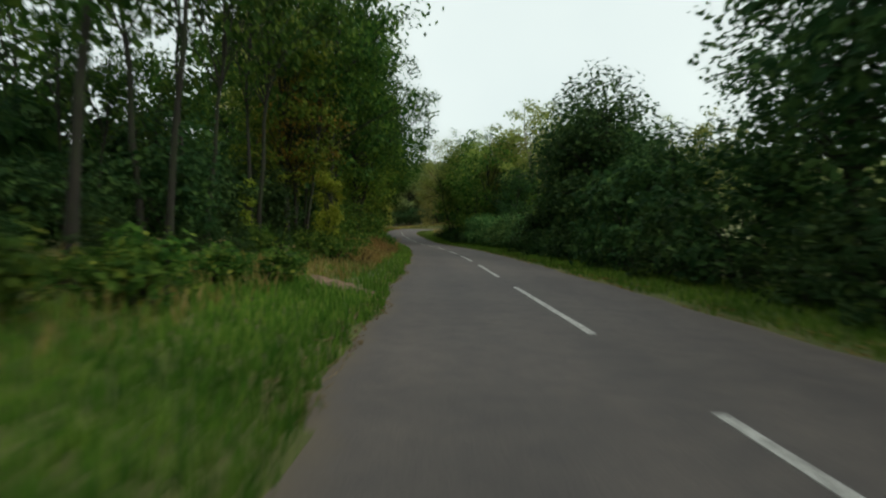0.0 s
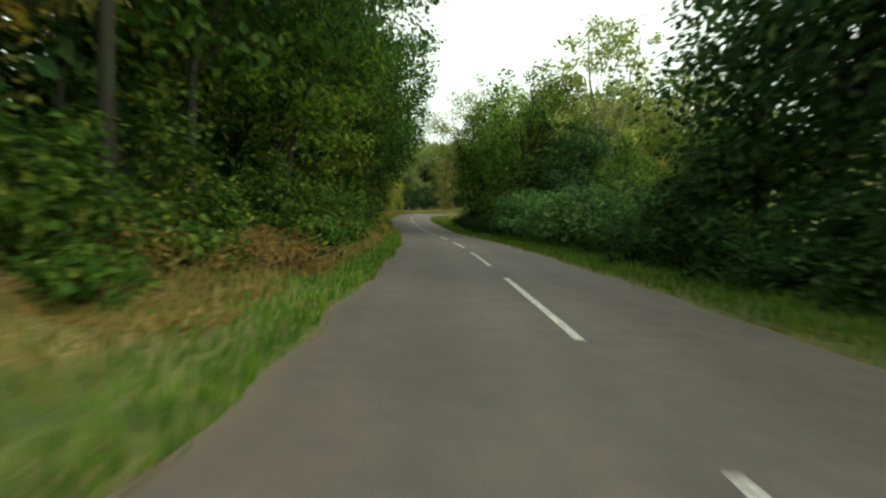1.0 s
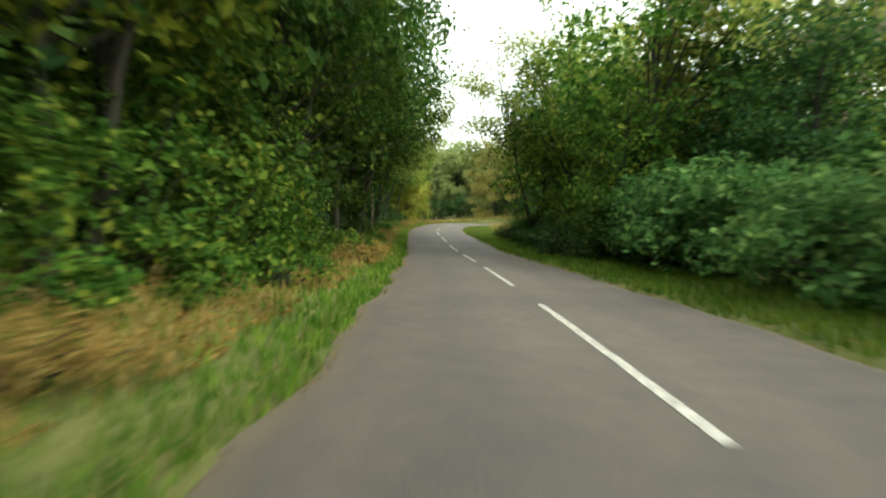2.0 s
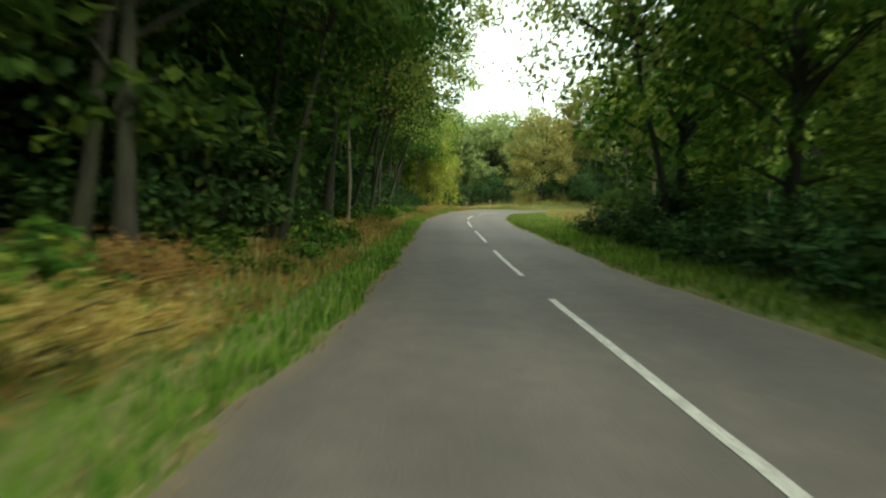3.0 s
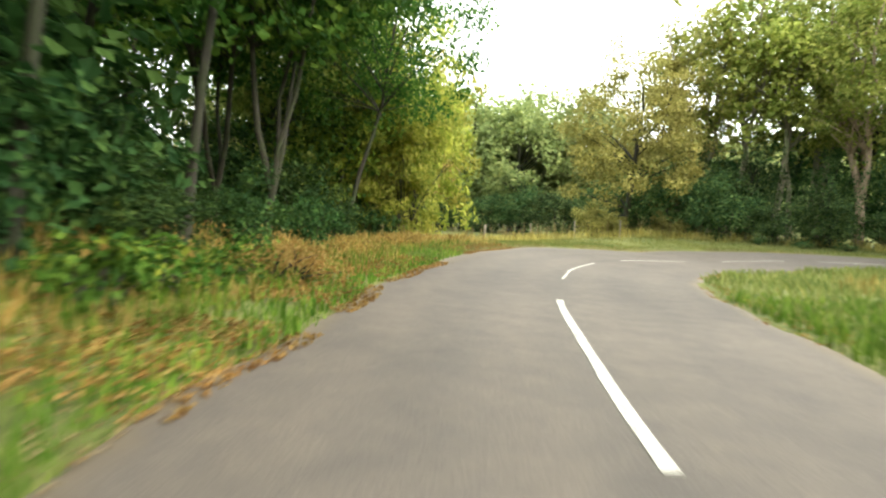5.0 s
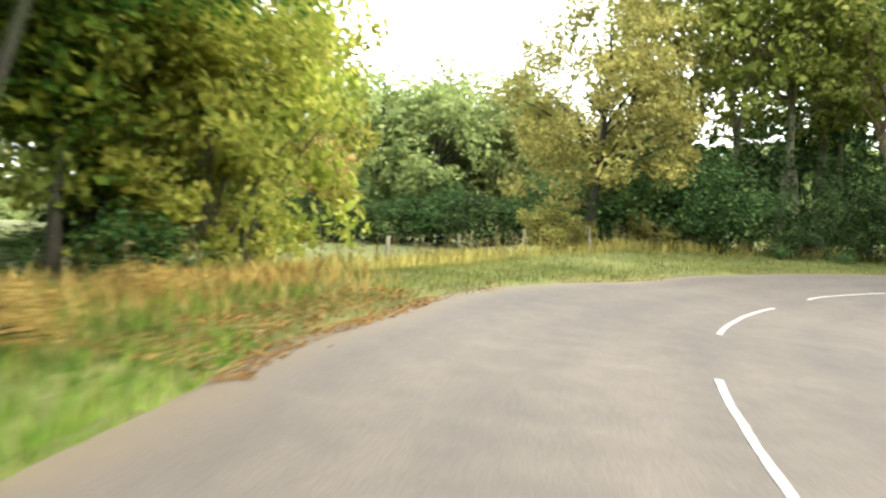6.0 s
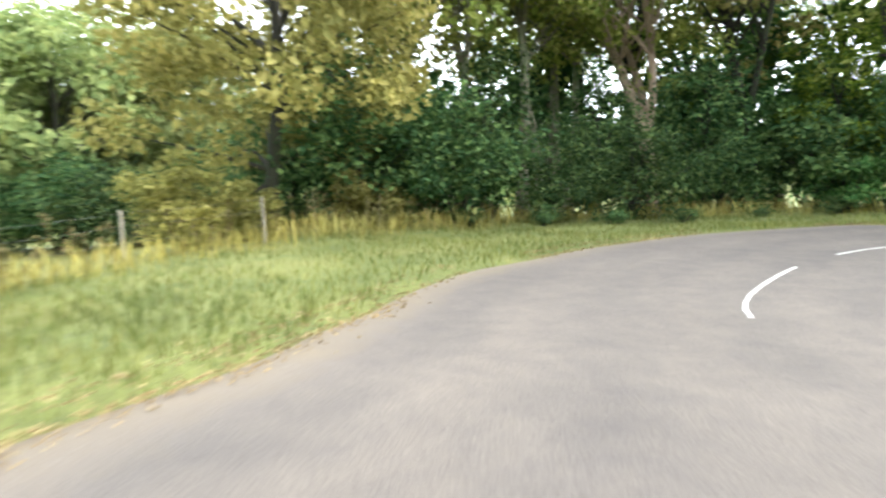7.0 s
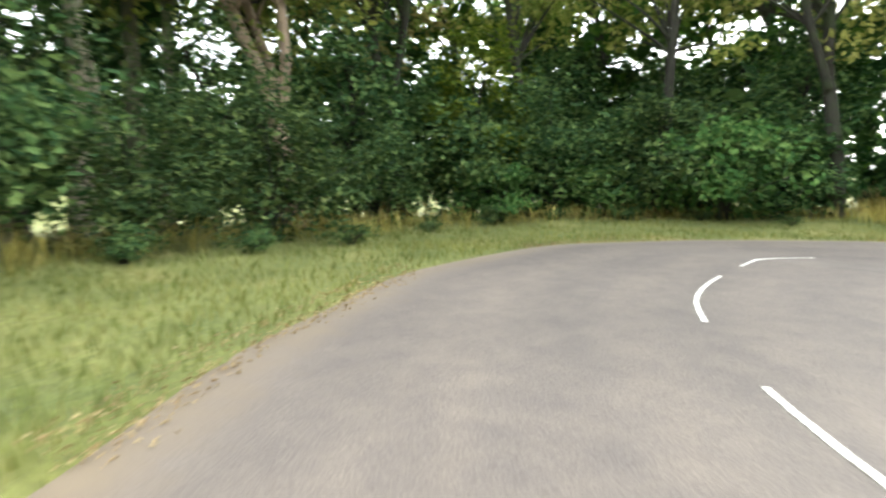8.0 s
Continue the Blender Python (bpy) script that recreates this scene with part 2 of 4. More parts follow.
# ---- road line ----
LINE = [(66, -240), (33, -120), (21, -60), (16.2, -33), (12.29, -5), (10.99, 5), (9.48, 15), (7.92, 25), (6.12, 35), (4.06, 45), (1.61, 55), (-1.04, 65), (-3.92, 75),
        (-6.82, 85), (-8.25, 90), (-9.48, 95), (-10.04, 98), (-10.45, 100.5), (-10.66, 103), (-10.68, 105), (-10.62, 107.2), (-10.1, 110.1), (-9.2, 112.7), (-8.12, 114.85), (-7.2, 116.4), (-6.3, 117.7),
        (-4.5, 120.15), (-3.75, 120.83), (-2.9, 121.32), (-1.4, 122), (0.2, 122.47), (1.5, 122.65), (2.8, 122.5), (4.25, 122.15), (5.6, 121.7), (6.9, 120.8), (7.8, 119.2), (8, 116.8), (8.7, 114),
        (10.6, 110.5), (14, 106.8), (20, 102.6), (31, 97), (60, 86), (220, 40)]


def spline(points, step):
    p = np.array(points, float)
    p = np.vstack([2 * p[0] - p[1], p, 2 * p[-1] - p[-2]])
    out = []
    for k in range(1, len(p) - 2):
        a, b, c, d = p[k - 1], p[k], p[k + 1], p[k + 2]
        for u in np.linspace(0, 1, 24, endpoint=False):
            out.append(0.5 * (2 * b + (c - a) * u + (2 * a - 5 * b + 4 * c - d) * u * u + (3 * b - a - 3 * c + d) * u ** 3))
    out = np.array(out + [p[-2]])
    s = np.r_[0, np.cumsum(np.linalg.norm(np.diff(out, axis=0), axis=1))]
    q = np.arange(0, s[-1], step)
    return q, np.c_[[np.interp(q, s, out[:, k]) for k in range(out.shape[1])]].T


RS, RC = spline(LINE, 0.5)
RT = np.gradient(RC, axis=0)
RT /= np.linalg.norm(RT, axis=1)[:, None]
RN = np.c_[-RT[:, 1], RT[:, 0]]            # to the left of travel
RY = np.interp


def s_of(x, y):
    i = int(np.argmin((RC[:, 0] - x) ** 2 + (RC[:, 1] - y) ** 2))
    return float(RS[i] + (x - RC[i, 0]) * RT[i, 0] + (y - RC[i, 1]) * RT[i, 1])


S_BEND, S_IN, S_OUT = s_of(-10.66, 103), s_of(-9.2, 112.7), s_of(2.8, 122.5)
SD0, SD9 = s_of(10.63, 7.46), s_of(-8.9, 92.6)


def half_left(s):
    return np.interp(s, [0, SD9, S_BEND, S_IN, S_IN + 8, S_OUT, S_OUT + 14], [2.85, 2.85, 3.1, 4.1, 3.9, 4.0, 2.8]) + 0.07 * np.sin(s * 0.9) + 0.05 * np.sin(s * 2.3 + 1)


def half_right(s):
    return np.interp(s, [0, SD9, S_BEND, S_IN, S_IN + 8, S_OUT, S_OUT + 20], [2.65, 2.65, 3.0, 3.4, 3.4, 2.2, 2.3]) + 0.06 * np.sin(s * 0.7 + 2) + 0.05 * np.sin(s * 2.1)


def bank(s):
    return np.interp(s, [S_BEND, S_IN, S_OUT, S_OUT + 15], [0, 0.045, 0.05, 0.02])


def fall(s):
    """Height of the road's middle: level, a slight hollow in the bend, then dropping."""
    return np.interp(s, [S_BEND, S_IN, S_IN + 8, S_OUT - 3, S_OUT + 2, S_OUT + 7, S_OUT + 14, S_OUT + 22], [0.02, 0.0, -0.22, 0.04, 0.15, -0.25, -1.1, -1.7])


def lift(y):
    """The road climbs towards the bend; the land climbs with it and levels out behind."""
    u = np.asarray(y, float) - 64.4
    return 0.0460 * (np.clip(u, 0, 12) ** 2 / 24 + np.clip(u - 12, 0, 85) + 30 * (1 - np.exp(-np.clip(u - 97, 0, None) / 30)))


def near_road(x, y):
    """For arrays of places: way along the road and distance to its left."""
    x, y = np.asarray(x, float), np.asarray(y, float)
    s, d = np.empty(x.shape), np.empty(x.shape)
    flat = np.c_[x.ravel(), y.ravel()]
    for k in range(0, len(flat), 4000):
        b = flat[k:k + 4000]
        i = np.argmin((b[:, None, 0] - RC[None, ::2, 0]) ** 2 + (b[:, None, 1] - RC[None, ::2, 1]) ** 2, axis=1) * 2
        r = b - RC[i]
        side = (r * RN[i]).sum(1)
        s.ravel()[k:k + 4000] = RS[i]
        d.ravel()[k:k + 4000] = np.sign(side) * np.hypot(r[:, 0], r[:, 1])
    return s, d


def smooth(a, b, v):
    u = np.clip((v - a) / (b - a), 0, 1)
    return u * u * (3 - 2 * u)


def base_z(x, y):
    """Land height carried over from the road on all sides."""
    k = slice(None, None, 6)
    px, py, pz = RC[k, 0], RC[k, 1], fall(RS[k])
    fx, fy = x.ravel(), y.ravel()
    out = np.empty(fx.shape)
    for i in range(0, len(fx), 4000):
        w = 1 / ((fx[i:i + 4000, None] - px) ** 2 + (fy[i:i + 4000, None] - py) ** 2 + 0.5) ** 2.5
        out[i:i + 4000] = (w * pz).sum(1) / w.sum(1)
    return out.reshape(x.shape)


def ground_z(x, y):
    x, y = np.atleast_1d(np.asarray(x, float)), np.atleast_1d(np.asarray(y, float))
    s, d = near_road(x, y)
    hl, hr, bk = half_left(s), half_right(s), bank(s)
    on = np.clip(d, -hr, hl) * bk
    left, right = np.maximum(d - hl, 0), np.maximum(-d - hr, 0)
    off = left + right
    bend = smooth(S_BEND - 4, S_IN, s)
    outer = np.clip(0.12 * (x + 13.5), -0.35, 0.75) - on - 0.5 * base_z(x, y)
    rise_l = (1 - bend) * (0.7 * smooth(0.3, 7, left)) + bend * outer * smooth(0.4, 9, left)
    rise_r = 0.35 * smooth(0.3, 5, right) * (1 - bend)
    rough = 0.05 * np.sin(x * 1.7 + 0.6 * y) * np.sin(y * 1.3 - 0.4 * x) * smooth(0.5, 3, off)
    hill = 46 * smooth(185, 420, y + 0.25 * x) * (0.85 + 0.15 * np.sin(x * 0.011 + 1))
    lip = np.where(off <= 0, -0.12, 0.03 - 0.15 * (1 - smooth(0, 0.12, off)))
    return lift(y) + base_z(x, y) + on + lip + (rise_l + rise_r + rough) * (off > 0) + hill


# ---- mesh helpers ----


def mesh_from(name, verts, faces, material, smooth_shade=False):
    me = bpy.data.meshes.new(name)
    verts, faces = np.asarray(verts, np.float32), np.asarray(faces, np.int32)
    k = faces.shape[1]
    me.vertices.add(len(verts))
    me.vertices.foreach_set("co", verts.ravel())
    me.loops.add(faces.size)
    me.loops.foreach_set("vertex_index", faces.ravel())
    me.polygons.add(len(faces))
    me.polygons.foreach_set("loop_start", np.arange(0, faces.size, k, dtype=np.int32))
    me.polygons.foreach_set("use_smooth", np.full(len(faces), smooth_shade))
    me.materials.append(material)
    me.update(calc_edges=True)
    return me


def part(name, me, parent, label=""):
    ob = new(name, me)
    ob.parent = parent
    return tagged(ob, label)


def thing(name, label, category, group="", kind="", at=(0, 0, 0)):
    ob = new(name)
    ob.location = at
    ob.empty_display_size = 0.3
    return tagged(ob, label, category, group, kind)


# ---- ground ----
def axis_lines(lo, hi, step, far):
    mid = list(np.arange(lo, hi + 1e-6, step))
    out, w = [], step
    v = hi
    while v < far:
        w *= 1.35
        v += w
        out.append(v)
    a, w, v = [], step, lo
    while v > -far:
        w *= 1.35
        v -= w
        a.append(v)
    return np.array(a[::-1] + mid + out)


gx, gy = axis_lines(-34, 28, 0.65, 2500), axis_lines(-14, 155, 0.65, 2500)
GX, GY = np.meshgrid(gx, gy)
GZ = ground_z(GX, GY)
nx, ny = len(gx), len(gy)
idx = np.arange(nx * ny).reshape(ny, nx)
quads = np.stack([idx[:-1, :-1], idx[:-1, 1:], idx[1:, 1:], idx[1:, :-1]], -1).reshape(-1, 4)
ground_me = mesh_from("ground", np.stack([GX, GY, GZ], -1).reshape(-1, 3), quads, M_GROUND, True)
gs, gd = near_road(GX, GY)
wooded = smooth(0.8, 1.5, gd - half_left(gs)) * (1 - smooth(S_BEND + 4, S_BEND + 12, gs)) * smooth(s_of(9.0, 17.7), s_of(8.1, 23.6), gs) * (1 - smooth(24, 32, gd))
mould = ground_me.attributes.new("mould", "FLOAT", "POINT")      # leaf mould lies under the wood
mould.data.foreach_set("value", wooded.ravel().astype(np.float32))
ground = new("ground", ground_me)
tagged(ground, "rough grassy earth of verges and woodland floor", "ground", kind="structure")

# ---- road ----
ACROSS = np.array([0, 0.03, 0.07, 0.12, 0.18, 0.24, 0.3, 0.36, 0.42, 0.48, 0.54, 0.6, 0.66, 0.72, 0.78, 0.84, 0.89, 0.94, 0.97, 1.0])
rv = []
redge = []
lane = []
for k in range(len(RS)):
    hl, hr, bk = half_left(RS[k]), half_right(RS[k]), bank(RS[k])
    for u in ACROSS:
        d = -hr + (hl + hr) * u
        e = min(u, 1 - u) * (hl + hr)
        x, y = RC[k] + RN[k] * d
        z = fall(RS[k]) + d * bk - (0.03 if u in (0, 1.0) else 0.0) + float(lift(y))
        rv.append((x, y, z))
        if u > 0.5 and S_BEND + 3 < RS[k] < S_OUT + 8:
            e *= 0.45
        redge.append(e)
        lane.append(0.5 + 0.5 * math.sin(abs(d - 0.1) * 4.2 - 1.0))
w = len(ACROSS)
ri = np.arange(len(rv)).reshape(-1, w)
rq = np.stack([ri[:-1, :-1], ri[:-1, 1:], ri[1:, 1:], ri[1:, :-1]], -1).reshape(-1, 4)[:, ::-1]
road_me = mesh_from("road", rv, rq, M_ROAD, True)
ea = road_me.attributes.new("edge", "FLOAT", "POINT")
ea.data.foreach_set("value", np.array(redge, np.float32))
la = road_me.attributes.new("lane", "FLOAT", "POINT")
la.data.foreach_set("value", np.array(lane, np.float32))
road = tagged(new("road", road_me), "narrow worn grey asphalt country road with crumbling edges", "road", kind="structure")


def place_on_line(s, d=0.0):
    c = np.array([np.interp(s, RS, RC[:, 0]), np.interp(s, RS, RC[:, 1])])
    n = np.array([np.interp(s, RS, RN[:, 0]), np.interp(s, RS, RN[:, 1])])
    return c + n * d, d * float(bank(s)) + float(fall(s) + lift((c + n * d)[1]))


def dash(s0, s1, width=0.11):
    vs, n = [], max(int((s1 - s0) / 0.4), 2)
    rng = random.Random(int(s0 * 10))
    for s in np.linspace(s0, s1, n + 1):
        for d in (-width / 2, width / 2):
            p, z = place_on_line(s, d + rng.uniform(-0.006, 0.006))
            vs.append((*p, z + 0.006))
    base = len(vs)
    vs += [(x, y, z - 0.02) for x, y, z in vs]
    fs = []
    for k in range(n):
        a = 2 * k
        fs += [(a + 1, a, a + 2, a + 3), (a, base + a, base + a + 2, a + 2), (a + 3, base + a + 3, base + a + 1, a + 1)]
    return part("centre_dash", mesh_from("centre_dash", vs, fs, M_PAINT), road, "worn white painted centre line dash")


for k in range(-3, 11):
    dash(SD0 + 9.0 * k, SD0 + 9.0 * k + 6.0)
for a, b in (((-10.68, 104.3), (-10.1, 110.1)), ((-9.2, 112.6), (-6.45, 117.5)), ((-4.45, 120.1), (-1.4, 121.98)), ((0.2, 122.47), (2.95, 122.47)), ((3.95, 122.23), (6.6, 121.05))):
    dash(s_of(*a), s_of(*b), 0.062)

# ---- plants ----


def tube(points, radii, sides=7):
    """Verts and quads of a bent, tapered round stem."""
    p = np.array(points, float)
    t = np.gradient(p, axis=0)
    t /= np.linalg.norm(t, axis=1)[:, None] + 1e-9
    ref = np.where(abs(t[:, [2]]) > 0.9, [[1.0, 0, 0]], [[0, 0, 1.0]])
    a = np.cross(t, ref)
    a /= np.linalg.norm(a, axis=1)[:, None]
    b = np.cross(t, a)
    an = np.linspace(0, 2 * math.pi, sides, endpoint=False)
    r = np.array(radii)[:, None, None]
    v = p[:, None] + r * (a[:, None] * np.cos(an)[None, :, None] + b[:, None] * np.sin(an)[None, :, None])
    i = np.arange(len(p) * sides).reshape(len(p), sides)
    j = np.roll(i, -1, axis=1)
    f = np.stack([i[:-1], j[:-1], j[1:], i[1:]], -1).reshape(-1, 4)
    return v.reshape(-1, 3), f


def join_tubes(tubes):
    vs, fs, k = [], [], 0
    for v, f in tubes:
        vs.append(v)
        fs.append(f + k)
        k += len(v)
    return np.vstack(vs), np.vstack(fs)


def leafy(name, twigs, leaf, bark_m, leaf_m):
    """Leaves and the thin twigs that carry them, as one mesh with two materials."""
    tv, tf = join_tubes(twigs)
    tf = np.vstack([tf[:, [0, 1, 2]], tf[:, [0, 2, 3]]])
    lv, lf = leaf
    me = mesh_from(name, np.vstack([lv, tv]), np.vstack([lf, tf + len(lv)]), leaf_m)
    me.materials.append(bark_m)
    slot = np.zeros(len(lf) + len(tf), np.int32)
    slot[len(lf):] = 1
    me.polygons.foreach_set("material_index", slot)
    return me


def unit(v):
    return v / (np.linalg.norm(v, axis=-1, keepdims=True) + 1e-9)


def leaves(rng, clumps, radii, count, size, flat=0.65, middle=(0, 0, 0), slim=0.62, up=0.7):
    """Folded leaves in clumps: four corners, two faces each."""
    c = np.repeat(clumps, count, axis=0)
    r = np.repeat(radii, count)[:, None]
    n = len(c)
    o = unit(rng.normal(size=(n, 3))) * rng.random((n, 1)) ** 0.45
    o[:, 2] *= flat
    p = c + o * r
    out = unit(p - np.array(middle))
    nrm = unit(out * 0.5 + np.array([0, 0, up]) + rng.normal(size=(n, 3)) * 0.55)
    t = unit(np.cross(nrm, rng.normal(size=(n, 3))))
    t[:, 2] -= 0.25
    t = unit(t)
    b = unit(np.cross(nrm, t))
    ln = size * (0.6 + 0.8 * rng.random((n, 1)))
    v = np.stack([p - t * ln / 2, p + b * ln * slim / 2 + nrm * ln * 0.1 + t * ln * 0.05, p + t * ln / 2, p - b * ln * slim / 2 + nrm * ln * 0.1 + t * ln * 0.05], 1)
    i = np.arange(n * 4).reshape(n, 4)
    f = np.stack([i[:, [0, 1, 2]], i[:, [0, 2, 3]]], 1).reshape(-1, 3)
    return v.reshape(-1, 3), f


def crown_places(rng, n, half, middle, shell=0.45, lump=0.35, holes=0.0, seed=0.0):
    """Clump centres in an uneven crown round middle."""
    out = []
    while len(out) < n:
        d = unit(rng.normal(size=3))
        k = noise.noise(Vector(d * 1.7) + Vector((seed, 0, 0)))
        g = noise.noise(Vector(d * 3.1) + Vector((0, seed, 3)))
        if g < holes - 0.5:
            continue
        r = (shell + (1 - shell) * rng.random() ** 0.6) * (1 + lump * k)
        out.append(np.array(middle) + d * r * np.array(half))
    return np.array(out)


def tree(name, label, seed, height, spread, bare, leaf_m, bark_m, girth=0.2, clumps=90, per=85, size=0.2, clump_r=0.9, lean=0.0, holes=0.0, flat=0.6, stems=1, shell=0.45, fork=0.0, ivy=0.0, category="tree"):
    """A broadleaved tree: tapered trunk, limbs that reach the clumps, and a crown of single leaves."""
    rng = np.random.default_rng(seed)
    top = thing(name, label, category)
    middle = np.array([lean * height * 0.5, 0, bare + (height - bare) * 0.52])
    half = np.array([spread / 2, spread / 2, (height - bare) / 2])
    cl = crown_places(rng, clumps, half - clump_r * 0.5, middle, shell, holes=holes, seed=seed * 1.37)
    cr = clump_r * (0.65 + 0.7 * rng.random(len(cl)))
    trunks, limbs = [], []
    sway = np.cumsum(rng.normal(size=(9, 2)), axis=0) * 0.02 * height
    turn0 = rng.random() * 6.3
    for k in range(stems):
        a = turn0 + k * 6.283 / stems + rng.normal() * 0.5
        h = np.linspace(fork if k else 0, 1, 9)
        if fork:
            # limbs part from one bole at the fork
            off = np.clip((h - fork) / (1 - fork), 0, 1)[:, None] ** 0.8 * spread * 0.24 * np.array([[math.cos(a), math.sin(a)]])
            base = np.c_[[np.interp(h, np.linspace(0, 1, 9), sway[:, j]) for j in (0, 1)]].T * h[:, None]
            path = np.c_[base + off + np.c_[lean * height * h, h * 0] + rng.normal(size=(9, 2)) * 0.08 * (h > fork)[:, None], h * height * 0.9 - 0.25]
            trunks.append((path, girth * (1 - 0.88 * h) * (0.72 if k else 1) + 0.012))
            continue
        foot = np.array([math.cos(a), math.sin(a), 0]) * (0.45 if stems > 1 else 0)
        w = np.cumsum(rng.normal(size=(9, 2)), axis=0) * 0.02 * height
        path = np.c_[foot[0] * (1 + 2.5 * h) + lean * height * h + w[:, 0] * h, foot[1] * (1 + 2.5 * h) + w[:, 1] * h, h * height * 0.93 - 0.25]
        rad = girth * (1 - 0.9 * h) * (0.8 if stems > 1 else 1) + 0.012
        rad[0] *= 1.5
        trunks.append((path, rad))
    tubes = [tube(p, r, 9) for p, r in trunks]
    part("trunk", mesh_from(name + "_trunk", *join_tubes(tubes), bark_m, True), top, "")
    if ivy:
        path = trunks[0][0]
        hz = np.linspace(0.4, ivy, int(ivy * 3.2))
        at = np.c_[np.interp(hz, path[:, 2], path[:, 0]), np.interp(hz, path[:, 2], path[:, 1]), hz] + rng.normal(size=(len(hz), 3)) * 0.13
        part("ivy", mesh_from(name + "_ivy", *leaves(rng, at, np.full(len(hz), 0.5) * (1.15 - 0.5 * hz / ivy), 60, 0.15, 1.0, middle), M_LEAF_DARK), top, "dark green ivy up the trunk")
    pick = rng.permutation(len(cl))[:min(len(cl), 30)]
    lt = []
    for k in pick:
        path, rad = trunks[int(rng.integers(len(trunks)))]
        e = cl[k]
        z0 = max(bare + 0.1 * height, e[2] * (0.55 + 0.2 * rng.random()))
        u = float(np.clip(np.interp(z0, path[:, 2], range(9)), 0.4, 7.6))
        i = min(int(u), 7)
        s0 = path[i] + (path[i + 1] - path[i]) * (u - i)
        r0 = np.interp(u, range(9), rad) * 0.42
        q = np.linspace(0, 1, 6)[:, None]
        mid = (s0 + e) / 2 + np.array([0, 0, 0.12 * np.linalg.norm(e - s0)]) + rng.normal(size=3) * 0.12
        lt.append(tube((1 - q) ** 2 * s0 + 2 * q * (1 - q) * mid + q * q * e, np.linspace(r0, 0.012, 6), 5))
    for v, f in lt[:6]:
        part("limb", mesh_from(name + "_limb", v, f, bark_m, True), top)
    part("crown", leafy(name + "_crown", lt[6:], leaves(rng, cl, cr, per, size, flat, middle), bark_m, leaf_m), top)
    return top


def shrub(name, label, seed, height, spread, leaf_m, bark_m, clumps=40, per=75, size=0.12, clump_r=0.5, flat=0.7, holes=0.0, slim=0.62, up=0.7, category="shrub"):
    """A bush leafy to the ground, with thin stems fanning from its foot."""
    rng = np.random.default_rng(seed)
    top = thing(name, label, category)
    middle = np.array([0, 0, height * 0.45])
    cl = crown_places(rng, clumps, (spread / 2 - clump_r * 0.4, spread / 2 - clump_r * 0.4, height * 0.5), middle, 0.3, 0.4, holes, seed * 0.77)
    cl[:, 2] = np.clip(cl[:, 2], 0.12, None)
    cr = clump_r * (0.6 + 0.7 * rng.random(len(cl)))
    ts = []
    for k in rng.permutation(len(cl))[:18]:
        e, q = cl[k], np.linspace(0, 1, 5)[:, None]
        s0 = np.r_[rng.normal(size=2) * 0.12, -0.1]
        mid = np.array([s0[0] + e[0] * 0.3, s0[1] + e[1] * 0.3, e[2] * 0.7])
        ts.append(tube((1 - q) ** 2 * s0 + 2 * q * (1 - q) * mid + q * q * e, np.linspace(0.03, 0.007, 5), 5))
    for v, f in ts[:3]:
        part("stem", mesh_from(name + "_stem", v, f, bark_m, True), top)
    ts = ts[3:]
    part("foliage", leafy(name + "_foliage", ts, leaves(rng, cl, cr, per, size, flat, middle, slim, up), bark_m, leaf_m), top)
    return top


def put(ob, x, y, scale=1.0, turn=0.0, tall=1.0, sink=0.0):
    z = float(ground_z(np.array([x]), np.array([y]))[0]) - sink
    return pose(x, y, z, 0, 0, turn) @ Matrix.Diagonal((scale, scale, scale * tall, 1))


used = set()


def plant(ob, x, y, scale=1.0, turn=0.0, tall=1.0, label="", group=""):
    """The first planting moves the plant itself, later ones are copies."""
    m = put(ob, x, y, scale, turn, tall)
    if ob in used:
        c = copy_thing(ob, m)
    else:
        used.add(ob)
        c = ob
        c.matrix_basis = m
    return tagged(c, label, group=group)


def beside(y, d):
    """A place d metres left of the road's middle, where the straight road passes y."""
    k = int(np.argmin(abs(RC[:int(S_BEND / 0.5), 1] - y)))
    return RC[k] + RN[k] * d


WOOD_LABEL = "tall green woodland tree with a dark trunk and dense leafy crown"
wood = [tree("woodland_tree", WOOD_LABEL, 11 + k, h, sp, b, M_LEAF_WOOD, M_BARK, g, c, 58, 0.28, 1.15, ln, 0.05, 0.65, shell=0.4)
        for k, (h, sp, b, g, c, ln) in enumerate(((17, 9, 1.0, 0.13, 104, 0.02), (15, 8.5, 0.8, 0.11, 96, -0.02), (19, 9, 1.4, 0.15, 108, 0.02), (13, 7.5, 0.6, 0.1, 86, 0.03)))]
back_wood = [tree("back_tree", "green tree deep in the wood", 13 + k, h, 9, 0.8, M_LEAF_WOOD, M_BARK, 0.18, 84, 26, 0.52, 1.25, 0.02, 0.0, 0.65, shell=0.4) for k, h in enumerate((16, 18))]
ash = [tree("ash_tree", "tall light-green tree with yellowing upper leaves", 21 + k, h, sp, b, M_LEAF_ASH, M_BARK, 0.17, c, 68, 0.29, 1.15, 0.01, 0.14, 0.6, shell=0.35)
       for k, (h, sp, b, c) in enumerate(((17.5, 8.5, 2.2, 96), (15, 8, 1.6, 84)))]
bend_tree = [tree("bend_tree", lb, 281 + k, h, sp, 4.0, m, M_BARK, 0.24, 84, 74, 0.29, 1.3, 0.01, 0.4, 0.55, stems=1 + k, shell=0.35, fork=0.22 * k)
             for k, (h, sp, m, lb) in enumerate(((24, 11.5, M_LEAF_ASH, "tall light-green tree with sky between its limbs"), (23, 12, M_LEAF_TURN, "tall olive-gold tree with forked limbs behind the hedge")))]
